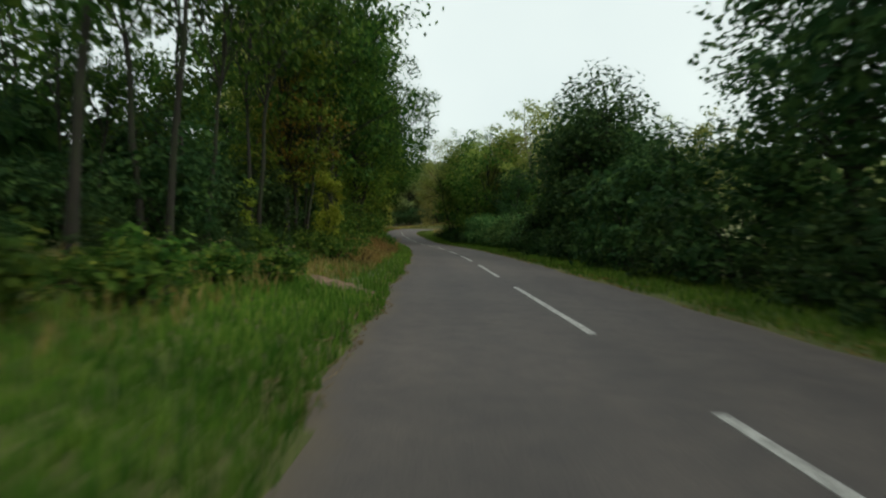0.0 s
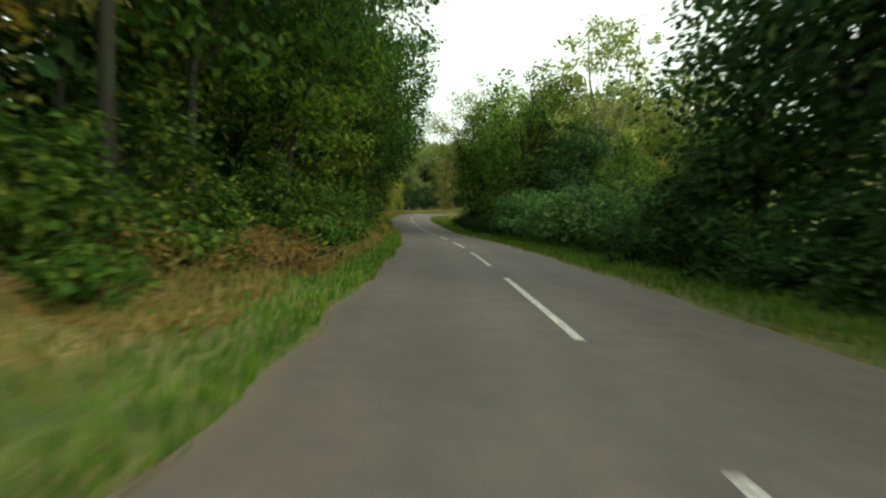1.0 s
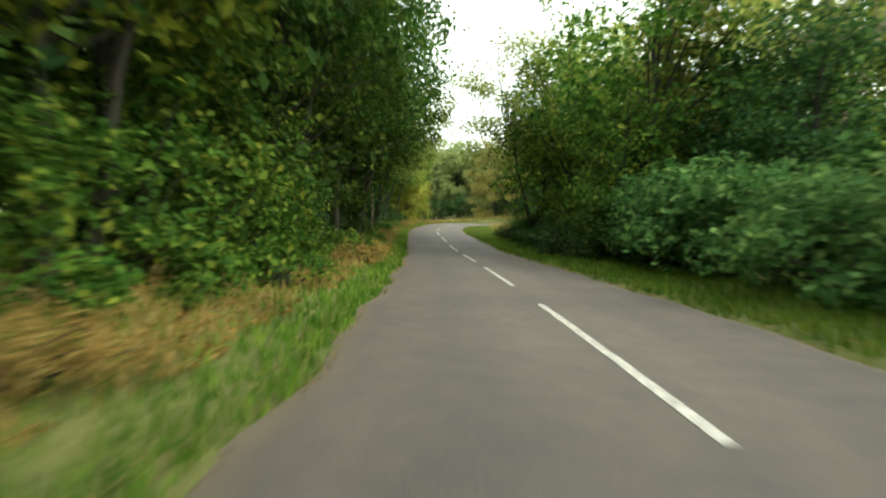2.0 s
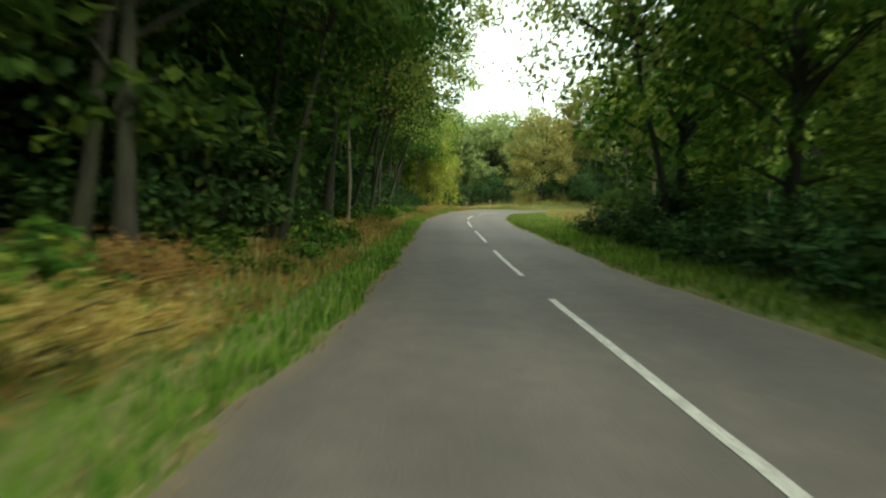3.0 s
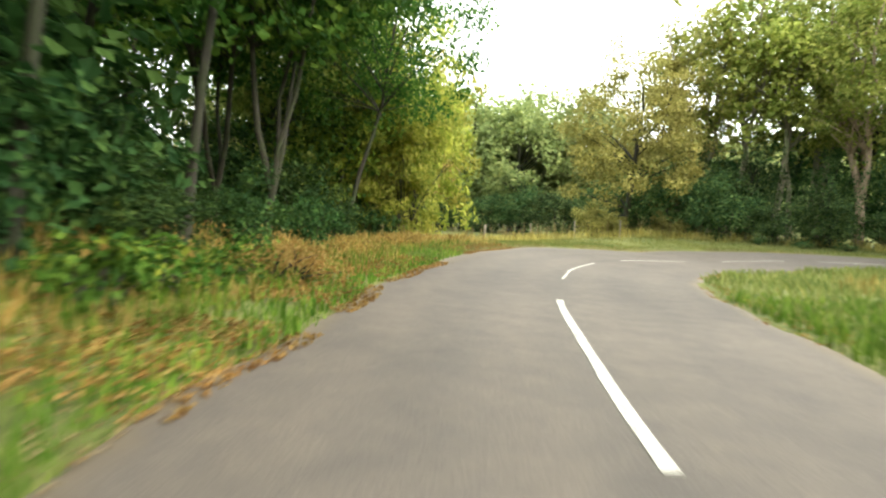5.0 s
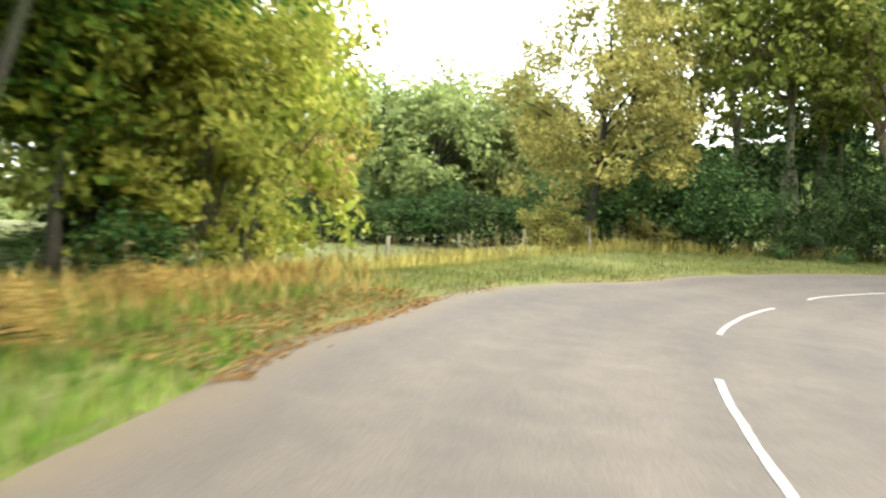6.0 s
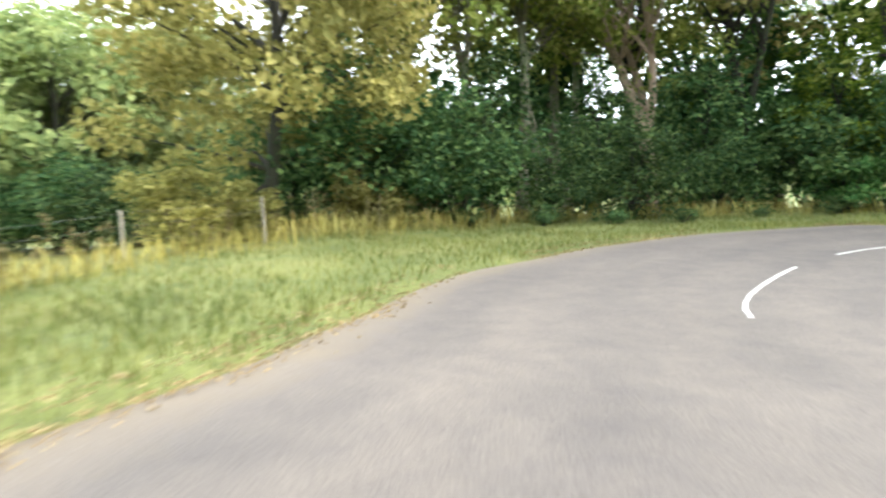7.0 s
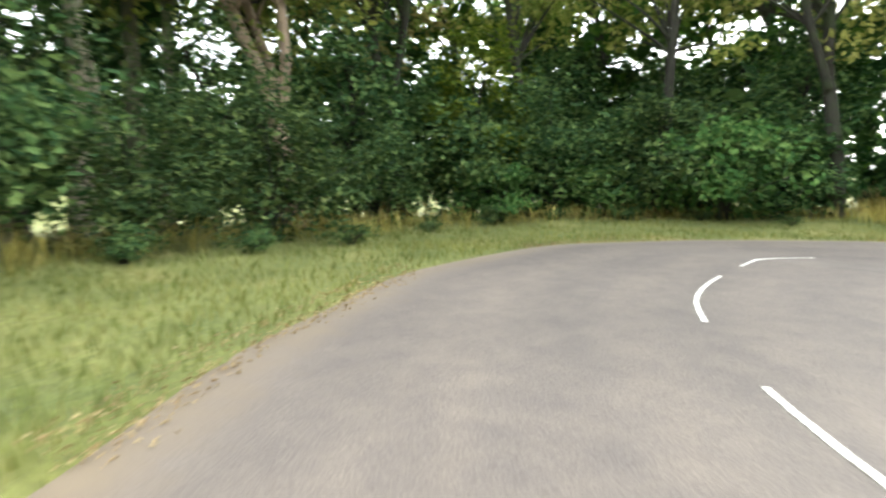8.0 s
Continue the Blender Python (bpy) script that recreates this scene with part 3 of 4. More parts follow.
red_tree = tree("ruddy_tree", "big tree with a forked ruddy-brown trunk above the hedge", 25, 19, 10, 4.2, M_LEAF_ASH, M_BARK_RED, 0.27, 105, 80, 0.28, 1.2, 0.02, 0.1, 0.6, stems=3, fork=0.2)
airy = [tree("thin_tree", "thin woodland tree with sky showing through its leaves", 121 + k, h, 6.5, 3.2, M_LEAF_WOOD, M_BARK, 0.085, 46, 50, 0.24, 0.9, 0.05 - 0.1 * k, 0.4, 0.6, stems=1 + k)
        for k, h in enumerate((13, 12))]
# front trees of the wood, their lit look painted in by the leaf colour
sunlit = [tree("hazel_tree", "tree at the front of the wood with sunlit yellow-green coloured into its leaves", 181 + k, h, 7.5, 1.8, M_LEAF_SUNLIT, M_BARK, 0.14, 92, 66, 0.27, 1.0, 0.02, 0.12, 0.65, shell=0.4) for k, h in enumerate((14, 15.5))]
turning = [tree("turning_tree", "tall open tree with olive-gold turning leaves", 185 + k, h, sp, 2.2, M_LEAF_TURN, M_BARK, 0.17, c, 75, 0.25, 1.0, 0.01, 0.26, 0.6, stems=1 + k, shell=0.3, fork=0.25 * k) for k, (h, sp, c) in enumerate(((17, 8, 84), (16, 8.5, 80)))]
overhang = [tree("overhanging_tree", lb, 191 + k, 14, 10, 4.2, m, M_BARK, 0.1, 100, 120, 0.18, 1.1, 0.2, 0.1, 0.65, shell=0.4)
            for k, (m, lb) in enumerate(((M_LEAF_WOOD, "green tree leaning out over the road"), (M_LEAF_ASH, "light green tree with turning leaves leaning over the road")))]
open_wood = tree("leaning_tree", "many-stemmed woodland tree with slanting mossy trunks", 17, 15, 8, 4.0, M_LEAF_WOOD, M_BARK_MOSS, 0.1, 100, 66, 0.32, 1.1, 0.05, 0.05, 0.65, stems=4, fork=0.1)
oak = [tree("oak_tree", "broad domed grey-green oak tree at the meadow's edge", 31 + k, h, sp, -0.5, M_LEAF_OAK, M_BARK, 0.4, 130, 50, 0.62, 2.0, 0, -0.2, 0.7, shell=0.5)
       for k, (h, sp) in enumerate(((19, 17), (16.5, 15)))]
gold = [tree("golden_tree", "tree with yellowing brown-gold autumn leaves hanging low", 41 + k, h, sp, 0.2, M_LEAF_GOLD, M_BARK, 0.2, c, 95, 0.23, 0.95, 0.0, 0.03, 0.6)
        for k, (h, sp, c) in enumerate(((12, 9.8, 140), (14, 7, 95)))]
pale = [tree("willow_tree", "thin pale-leaved tree with bare limbs showing through", 51 + k, h, sp, 3.5, M_LEAF_PALE, M_BARK_PALE, 0.18, c, 60, 0.26, 0.85, 0.03, 0.2, stems=2)
        for k, (h, sp, c) in enumerate(((13, 8, 75), (12, 6.5, 60)))]
ivy_tree = [tree("ivy_tree", "pale-leaved tree with bare upper limbs and an ivy-clad trunk", 251 + k, h, sp, 4.5, M_LEAF_PALE, M_BARK_PALE, 0.17, c, 60, 0.26, 0.85, 0.02, 0.22, stems=2, fork=0.3, ivy=6.5)
            for k, (h, sp, c) in enumerate(((14.5, 8.5, 70), (13, 7.5, 60)))]
maple = [tree("maple_tree", "rounded bright green tree leafy to the ground", 261 + k, h, sp, 0.2, M_LEAF_SHRUB, M_BARK, 0.15, c, 58, 0.23, 0.95, 0.0, 0.05, 0.7, shell=0.5)
         for k, (h, sp, c) in enumerate(((10, 6.6, 96), (9, 6.2, 84)))]
dark = [tree("dark_tree", "dense dark green tree growing out of the hedge", 61 + k, h, sp, 0.3, M_LEAF_DARK, M_BARK, 0.18, c, 68, 0.22, 1.1, 0.0, 0.1, 0.7)
        for k, (h, sp, c) in enumerate(((10.5, 6, 90), (8, 5.5, 76)))]
green = [shrub("green_shrub", "leafy green shrub at the edge of the wood", 71 + k, h, sp, M_LEAF_SHRUB, M_BARK, c, 48, 0.18, 0.6)
         for k, (h, sp, c) in enumerate(((3.4, 3.4, 46), (2.4, 3.0, 36), (4.8, 3.6, 54)))]
lime = [shrub("yellow_shrub", "bright yellow-green hazel shrub on the wood's edge", 81 + k, h, sp, (M_LEAF_FRESH, M_LEAF_LIME)[k], M_BARK, c, 65, 0.19 - 0.05 * (1 - k), 0.35 + 0.2 * k, holes=0.1 - 0.05 * k)
        for k, (h, sp, c) in enumerate(((4.2, 1.6, 42), (6.5, 5.2, 90)))]
amber = tree("amber_tree", "slender young tree with amber and olive turning leaves", 271, 8, 4.2, 2.6, M_LEAF_AMBER, M_BARK, 0.07, 44, 46, 0.15, 0.65, 0.03, 0.2, 0.6)
bramble = [shrub("bramble_hedge", "low rounded hedge of grey-green bramble", 91 + k, h, sp, M_LEAF_BRAMBLE, M_BARK, c, 58, 0.14, 0.55)
           for k, (h, sp, c) in enumerate(((2.1, 3.6, 52), (1.8, 3.2, 44)))]
holly = [shrub("dark_hedge", "dense dark green hedge bush beside the verge", 101 + k, h, sp, M_LEAF_DARK, M_BARK, c, 32, 0.28, 0.8)
         for k, (h, sp, c) in enumerate(((4.2, 4.6, 56), (3.2, 4.0, 46)))]
back_bush = [shrub("wood_bush", "dark bush deep under the trees", 201 + k, 3.9 - 0.6 * k, 4.4, M_LEAF_DARK, M_BARK, 36, 21, 0.4, 0.85) for k in range(2)]
under = [shrub("under_bush", "dark bush under the trees at the wood's edge", 211 + k, 3.5 - 0.5 * k, 3.9, M_LEAF_DARK, M_BARK, 50, 46, 0.19, 0.7) for k in range(2)]
thorn = [shrub("thorn_hedge", "dense blue-green thorn hedge bush behind the grass", 161 + k, h, sp, M_LEAF_THORN, M_BARK, c, 92, 0.135, 0.75)
         for k, (h, sp, c) in enumerate(((3.8, 4.4, 58), (3.1, 3.9, 48)))]
thicket = shrub("thicket_bush", "dark small-leaved thicket bush at the wood's edge", 165, 3.6, 3.6, M_LEAF_DARK, M_BARK, 52, 40, 0.18, 0.6)
mid = [tree("thorn_tree", "dense blue-green thorn tree behind the hedge", 167 + k, h, sp, 0.4, M_LEAF_THORN, M_BARK, 0.14, c, 64, 0.19, 0.95, 0.0, 0.08, 0.7)
       for k, (h, sp, c) in enumerate(((8.5, 5.5, 84), (7, 5, 72)))]
skirt = [shrub("low_bush", "low dark leafy growth at the hedge's foot", 171 + k, 1.2, 2.6, M_LEAF_DARK if k == 0 else M_LEAF_THORN, M_BARK, 18, 40, 0.15, 0.45) for k in range(2)]
golden = shrub("golden_shrub", "yellowing olive-gold shrub under the golden tree", 175, 3.2, 4.2, M_LEAF_GOLD, M_BARK, 50, 75, 0.2, 0.65)
bracken = [shrub("bracken_clump", "clump of dead orange-brown bracken on the verge", 131 + k, 0.5, 2.1, M_BRACKEN, M_BARK, 34, 64, 0.075, 0.3, 0.7, 0.15, 0.3, 0.5, category="bracken") for k in range(3)]
nettle = [shrub("nettle_clump", "low leafy green weeds at the wood's foot", 141 + k, 0.8, 1.5, M_LEAF_SHRUB, M_BARK, 20, 30, 0.13, 0.32, 0.7, category="weeds") for k in range(2)]
dock = shrub("dock_plant", "tall rusty-brown seeding dock on the grass island", 291, 1.0, 0.55, M_WEED, M_BARK, 22, 30, 0.07, 0.16, category="weeds")
orange = tree("orange_tree", "small tree with orange autumn leaves and bare trunk", 111, 7.5, 5, 2.2, M_LEAF_ORANGE, M_BARK, 0.13, 50, 60, 0.26, 0.8, 0.0, 0.05)

rnd = random.Random(5)


def row(kinds, y0, y1, step, d0, d1, s0=0.85, s1=1.15, group="", label="", skip=0.0):
    y = y0
    while y < y1:
        if rnd.random() >= skip:
            x, yy = beside(y, rnd.uniform(d0, d1))
            plant(rnd.choice(kinds), x, yy, rnd.uniform(s0, s1), rnd.uniform(0, 360), rnd.uniform(0.9, 1.12), label, group)
        y += step * rnd.uniform(0.75, 1.25)


# wood on the left of the road
row(sunlit + wood[:1], 29, 48, 4.4, 6.4, 7.2, 0.9, 1.05, group="left wood")
row(wood[:3], 48, 86, 5.4, 6.0, 6.8, 1.0, 1.15, group="left wood")
for y, d, s, k in ((37, 6.6, 0.95, 0), (47, 6.4, 0.95, 0), (55, 6.2, 1.0, 0), (66, 7.0, 1.05, 0), (72, 5.9, 1.0, 0), (81, 5.8, 1.0, 1), (88, 5.8, 1.05, 0), (95.5, 6.0, 1.05, 1)):
    x, yy = beside(y, d)
    plant(overhang[k], x, yy, s, 5 + 4 * math.sin(y), group="left wood")
plant(overhang[0], -19.6, 111.3, 0.95, 15, group="left wood")
row(wood, 44, 88, 6.0, 11.5, 14, 0.95, 1.2, group="left wood")
row(back_wood, 56, 90, 7, 17, 21, 1.0, 1.25, group="left wood")
row(wood, 46, 76, 4.6, 8.6, 10.4, 0.9, 1.1, group="left wood")
row(back_wood, 74, 112, 8, 26, 31, 1.2, 1.45, group="left wood")
row(back_bush, 50, 80, 3.6, 12.5, 14.5, 1.2, 1.5, group="left undergrowth", label="dark green bush under the woodland trees")
row(airy, -8, 30, 3.4, 7.6, 9.4, 0.9, 1.15, group="left wood")
row(airy, -10, 34, 6.0, 11, 14, 0.6, 0.75, group="left wood")
row(under, -10, 30, 2.4, 8.8, 10.4, 0.75, 1.0, group="left undergrowth", label="dark green bush under the woodland trees")
row(back_bush, -10, 36, 3.2, 15, 18, 0.8, 1.0, group="left undergrowth", label="dark green bush under the woodland trees")
for x, y, s, t in ((-7.7, 18.6, 1, 33),):
    plant(airy[t % 2], x, y, s, t, group="left wood")
for x, y, s, t in ((-24, 103.5, 1, 12), (-23.5, 112, 0.95, 55), (-33, 106, 1.15, 97), (-27, 118, 1, 70), (-38, 113, 1.3, 18), (-37, 120, 1.2, 44), (-33, 94.1, 1.25, 77), (-45, 119, 1.3, 3)):
    plant(wood[t % 4], x, y, s, t, group="left wood")
row(green[:2], 27, 37, 2.6, 6.2, 7.0, 0.6, 0.9, group="left undergrowth")
row(green, 37, 58, 2.4, 5.7, 6.6, 0.75, 1.1, group="left undergrowth")
row([thicket], 58, 80, 2.8, 6.4, 7.2, 0.5, 0.75, group="left undergrowth")
row([thicket], 80, 97, 3.2, 6.0, 7.0, 0.5, 0.8, group="left undergrowth")
row(holly, 56, 100, 3.4, 6.8, 7.8, 0.7, 0.95, group="left undergrowth", label="dark green bush under the woodland trees")
row([thicket], -6, 30, 3.4, 7.6, 8.8, 0.5, 0.75, group="left undergrowth")
row(back_bush, 30, 102, 3.8, 9.5, 11, 0.8, 1.1, group="left undergrowth", label="dark green bush under the woodland trees")
row(back_bush, 0, 104, 6.5, 16, 19, 1.1, 1.5, group="left undergrowth", label="dark green bush under the woodland trees")
for x, y, t, s in ((-18.6, 104.9, 60, 0.95), (-21.5, 106.5, 200, 1), (-24, 98.6, 20, 1)):
    plant(open_wood, x, y, s, t, group="left wood")
for x, y, s, t in ((-13.6, 86.5, 1.15, 15), (-14.8, 91.5, 1.2, 42), (-16.6, 96.1, 1.15, 75), (-17.0, 100, 1.1, 36), (-17.8, 92.5, 1.1, 91), (-19.9, 98, 1.2, 8)):
    plant(airy[t % 2], x, y, s, t, group="left wood")
for x, y, s, t in ((-29, 104, 1.1, 33), (-31, 112, 1.1, 95)):
    plant(wood[t % 3], x, y, s, t, group="left wood")
for x, y, s, t in ((-24, 113.5, 0.95, 30), (-23, 117.5, 0.8, 120), (-25, 115, 1.1, 20), (-26, 122, 1, 260)):
    plant(ash[t // 30 % 2] if t < 130 else wood[1], x, y, s, t, group="left wood")
for x, y, s, t in ((-20.5, 109.5, 0.8, 10), (-20, 115.5, 0.7, 81), (-23.5, 109, 0.9, 50), (-24, 119, 0.9, 33), (-19.6, 99.7, 0.9, 20), (-23, 105, 1, 44), (-27.5, 108, 1.2, 71), (-29, 116, 1.2, 8), (-20.6, 95.4, 1, 9), (-31, 110, 1.6, 30), (-33, 116, 1.6, 93), (-26, 104, 1.3, 121), (-25, 111, 1.3, 160)):
    plant(holly[t % 2], x, y, s, t, label="dark green bush under the woodland trees", group="left undergrowth")
plant(sunlit[0], 12.2, 130.2, 0.62, 33, group="bend trees", label="bright green low tree hanging over the hedge")
plant(turning[0], -1.8, 27.7, 0.85, 40, group="left wood")
plant(lime[0], 2.4, 21.5, 0.85, 40, 1.1, group="left undergrowth")
plant(lime[0], 0.1, 19.2, 0.72, 250, group="left undergrowth")
plant(sunlit[1], -22.0, 115.6, 0.95, 70, group="left wood", label="spreading yellow-green tree at the wood's corner")
plant(maple[0], -22.8, 117.6, 1.3, 40, group="left wood", label="broad domed green tree at the wood's corner")
plant(lime[1], -22.4, 119.8, 1.5, 75, 1.25)
plant(lime[1], -19.6, 117.6, 0.75, 310)
plant(lime[1], -21.8, 125.3, 1.15, 10)
plant(lime[1], -21.8, 117.8, 0.85, 230)
plant(lime[1], -20.3, 121.2, 1.0, 130, 1.08)
# tall dark hedge on the right, then low bramble, then dense bushes to the corner
row(holly, -12, 35, 2.9, -5.3, -4.9, 0.8, 1.0, group="right hedge")
row(dark, -12, 12.5, 3.4, -7.4, -6.4, 0.95, 1.15, group="right hedge")
row(dark, 21, 28, 3.0, -7.6, -6.8, 0.6, 0.7, group="right hedge")
row(dark, 28, 36, 2.8, -7.6, -6.4, 1.0, 1.25, group="right hedge")
row(bramble, 35, 61, 2.0, -6.0, -5.2, 0.85, 1.4, group="bramble hedge")
row(maple + holly[1:], 60, 81, 2.6, -5.9, -5.5, 0.42, 0.55, group="right hedge", label="bright green bush leafy to the ground beside the verge")
row(holly, 61, 80, 5.2, -6.4, -5.8, 0.7, 0.9, group="right hedge")
row(maple, 61, 80.5, 3.3, -7.4, -6.6, 0.9, 1.12, group="right trees", label="rounded bright green tree standing out of the hedge")
plant(overhang[1], 1.6, 76.2, 1.0, 205, group="right trees")
row(ash, 64, 80, 4.4, -11, -8.8, 0.88, 1.02, group="right trees")
# field trees behind the low hedge
row(green, 36, 62, 4.0, -17, -13, 1.2, 1.7, group="field bushes")
row(maple, 37, 58, 3.6, -11, -8.8, 0.45, 0.62, group="field bushes", label="rounded bright green bush behind the bramble")
row(dark, 54, 63, 3.0, -10.0, -8.5, 0.72, 0.95, group="field bushes")
for x, y, s, t in ((11.9, 59.7, 1.1, 20), (9.0, 64.5, 1.15, 131), (15.2, 67, 1.0, 250), (20.2, 66.8, 1.15, 82), (29, 57, 1.0, 191)):
    plant((ivy_tree + pale)[t % 4], x, y, s, t, group="field trees")
# outside of the bend
BX = -0.8
for k, x, y, s in ((0, -34, 161, 1), (1, -26, 159, 1.08), (0, -18.5, 157, 0.9), (1, -30, 166, 1.1), (0, -21, 165, 1), (1, -13, 164, 1.05), (1, -42, 156, 0.95), (1, -11, 160, 0.9), (1, -53, 150, 0.95)):
    plant(oak[k], x + BX, y, s, 70 * x, group="meadow oaks")
plant(dock, -2.7, 93.8, 0.62, 0)
plant(red_tree, 6.0, 133.4, 1.0, 60)
plant(gold[0], -8.6, 132.4, 1.1, 30)
plant(gold[1], -5.8, 136, 1.0, 200)
plant(orange, -26.4, 143.5, 1.1, 40)
plant(amber, 0.1, 24.1, 1.0, 130, group="left wood")
plant(amber, -0.6, 25.5, 1.05, 20, group="left wood")
for k in range(13):
    plant(thorn[k % 2], -52 + 4.2 * k, 150.5 + 2 * math.sin(k * 1.9), 1.45, 77 * k, 0.85, 'dark green bush along the meadow hedge', 'meadow hedge')
for x, y, s, t in ((7.5, 135.5, 0.9, 41), (11.5, 133, 0.95, 160), (15, 129.5, 0.9, 221), (17.5, 125, 0.95, 300), (18.5, 119.5, 1, 22), (18.5, 113.5, 0.95, 83), (10, 142, 1.05, 110), (18, 137, 1.1, 213)):
    plant(bend_tree[t % 3 == 1], x + BX, y, 1.04 * s, t, group="bend trees")
for x, y, s, t in ((-1.5, 138, 1.1, 0), (1.2, 137, 1.2, 91), (3.6, 136.8, 1.1, 40), (-3.4, 139.5, 1.15, 133), (5.2, 139.5, 1.25, 7)):
    plant(pale[t % 2], x, y, 1.25 * s, t, group="bend trees")
for x, y, s, t in ((-4.6, 133.6, 1, 0), (-1.6, 133, 0.95, 51), (1.5, 132.6, 1, 100), (4.5, 132, 1, 151), (8.7, 131.8, 1, 200), (12.7, 130.8, 1, 251), (15.5, 128.4, 1, 300), (17, 125, 1, 11), (17.7, 121.4, 1, 60), (17.6, 115.3, 1, 111), (-7.5, 137, 1.1, 35), (20, 124.4, 1.2, 30)):
    plant((thorn[0], thorn[1], maple[0], thorn[1], thorn[0])[int(t) // 10 % 5], x + BX, y, (0.45 if int(t) // 10 % 5 == 2 else 0.95) * (1 + 0.28 * math.sin(2.7 * x + y)), t, 1.0, group="bend hedge", label="uneven green bush in the hedge round the bend")
for x, y in ((-6.5, 132.6), (-4, 132), (-1.8, 131.7), (0.5, 131.2), (2.8, 130.6), (5, 130), (8.2, 129.8), (11.1, 129.2), (13.6, 128), (15.1, 126), (15.8, 123.6), (16.1, 121), (16, 116), (15.6, 113.2)):
    plant(skirt[1], x + BX, y, 0.72 + 0.2 * math.sin(x * 3), 61 * x, label="low blue-green growth at the hedge's foot", group="bend hedge")
for x, y, s, t in ((11.9, 129.4, 0.9, 20), (15.6, 127, 1, 90), (16.6, 123, 1.6, 200)):
    plant(bramble[0], x + BX, y, s, t, label="pale grey-green bramble bush below the hedge")
for x, y, s, t in ((9, 147, 1.1, 242),):
    plant(wood[t % 4], x, y, s, t, group="bend trees")
for x, y, s in ((-10.6, 131.2, 0.8), (-9.2, 131.4, 0.6), (-5.6, 132.2, 0.75)):
    plant(golden, x, y, s, 50 * x)
for x, y, s, t in ((18, 121, 1, 10), (17.6, 125, 1, 81), (16.8, 129, 1, 150), (18.4, 116.5, 1, 220), (18.2, 112, 1, 33)):
    plant(holly[t % 2], x, y, s, t, group="bend hedge")
for x, y, s, t in ((20.5, 109, 0.95, 12), (25.5, 106.5, 1.0, 70), (31, 104, 0.95, 130), (38, 101, 1.0, 200)):
    plant(bend_tree[t % 3 == 1], x, y + 2, s, t, group="bend trees")
    plant(thorn[t // 10 % 2], x, y, s, t + 40, group="bend hedge")
for x, y, s, t in ((-3, 142.5, 1.5, 0), (1, 142, 1.6, 51), (5.5, 141, 1.6, 100), (10, 139, 1.6, 151), (14, 136.5, 1.6, 200), (18, 133.5, 1.6, 251), (21.5, 129.5, 1.6, 300), (24, 124.5, 1.6, 11), (25, 119, 1.6, 60), (25, 114, 1.6, 111)):
    plant(back_bush[t % 2], x, y, s, t, label="dark bushes filling the wood behind the hedge", group="bend hedge")
row([thicket], -6, 14, 3.0, 6.6, 7.6, 0.4, 0.6, group="left undergrowth")
row([thicket] + green[1:2], 14, 27, 3.0, 6.6, 7.6, 0.4, 0.6, group="left undergrowth")
row(skirt[:1], -10, 36, 2.0, -4.6, -4.3, 0.8, 1.1, group="right hedge")
row(skirt[:1], 60, 81, 2.0, -4.9, -4.6, 0.8, 1.1, group="right hedge")
row(skirt[1:], 36, 61, 2.2, -5.9, -5.5, 0.8, 1.0, group="bramble hedge", label="low grey-green growth under the bramble")
for x, y, s, t in ((-24, 111.5, 0.9, 10), (-22.4, 114.6, 0.9, 100), (-24.5, 118, 0.9, 190)):
    plant(thicket, x, y, s, t, group="left undergrowth")
for x, y, s, t in ((-13.8, 23.2, 1.2, 0), (-19.3, 28.1, 1.2, 91)):
    plant(back_bush[t % 2], x, y, s, t, group="left undergrowth")
row(skirt[:1], 58, 81, 2.2, -6.4, -5.8, 1.0, 1.3, group="right hedge")
for x, y, s, t in ((-16.6, 101.5, 0.5, 10), (-17.0, 104.6, 0.55, 81), (-17.9, 107.6, 0.5, 160), (-16.2, 98.4, 0.45, 230)):
    plant(under[t % 2], x, y, s, t, group="left undergrowth")
for x, y, s, t in ((-19.4, 99.6, 0.8, 10), (-20.2, 104.6, 0.9, 150), (-21.2, 107.2, 0.95, 222), (-18.2, 94.7, 0.8, 40), (-21, 101.8, 1, 200)):
    plant(thicket, x, y, s, t, group="left undergrowth")
for x, y, s, t in ((-4.6, 14.6, 0.9, 5), (-8.4, 20.6, 1, 95), (-0.7, 11.4, 0.6, 20), (-3, 13.4, 0.75, 140), (-0.3, 14.2, 0.6, 77)):
    plant(thicket, x, y, s, t, group="left undergrowth")
for x, y, s, t in ((-2.5, 137, 0.9, 0), (1.2, 136.2, 1, 61), (5.4, 135, 0.9, 130), (9.2, 133.2, 1.05, 201), (15.8, 133, 0.95, 290), (18.4, 129.4, 1.05, 33), (20.2, 125, 0.95, 99), (20.8, 120, 1, 170), (20.2, 112, 1, 7), (-6.5, 138, 0.9, 75)):
    plant(mid[t % 2], x + BX, y, s, t, group="bend hedge")
for x, y, s, t in ((13, 139, 1, 14), (19, 134.5, 1.1, 207), (23, 128.5, 1, 3), (25, 121, 1.1, 58), (23.5, 113, 1, 91)):
    plant(back_wood[t % 2], x, y, s, t, group="bend trees")
for x, y, s, t in ((23.7, 126.4, 1.2, 10), (23.7, 121.9, 1.2, 51), (23.2, 131.4, 1.2, 130), (24.2, 114.5, 1.2, 171)):
    plant(mid[t % 2], x, y, s, t, group="bend hedge")
for x, y, s, t in ((29, 124, 1.1, 0), (29.5, 117, 1.1, 41), (27, 131.5, 1.1, 90)):
    plant(back_wood[t % 2], x, y, s, t, group="bend trees")
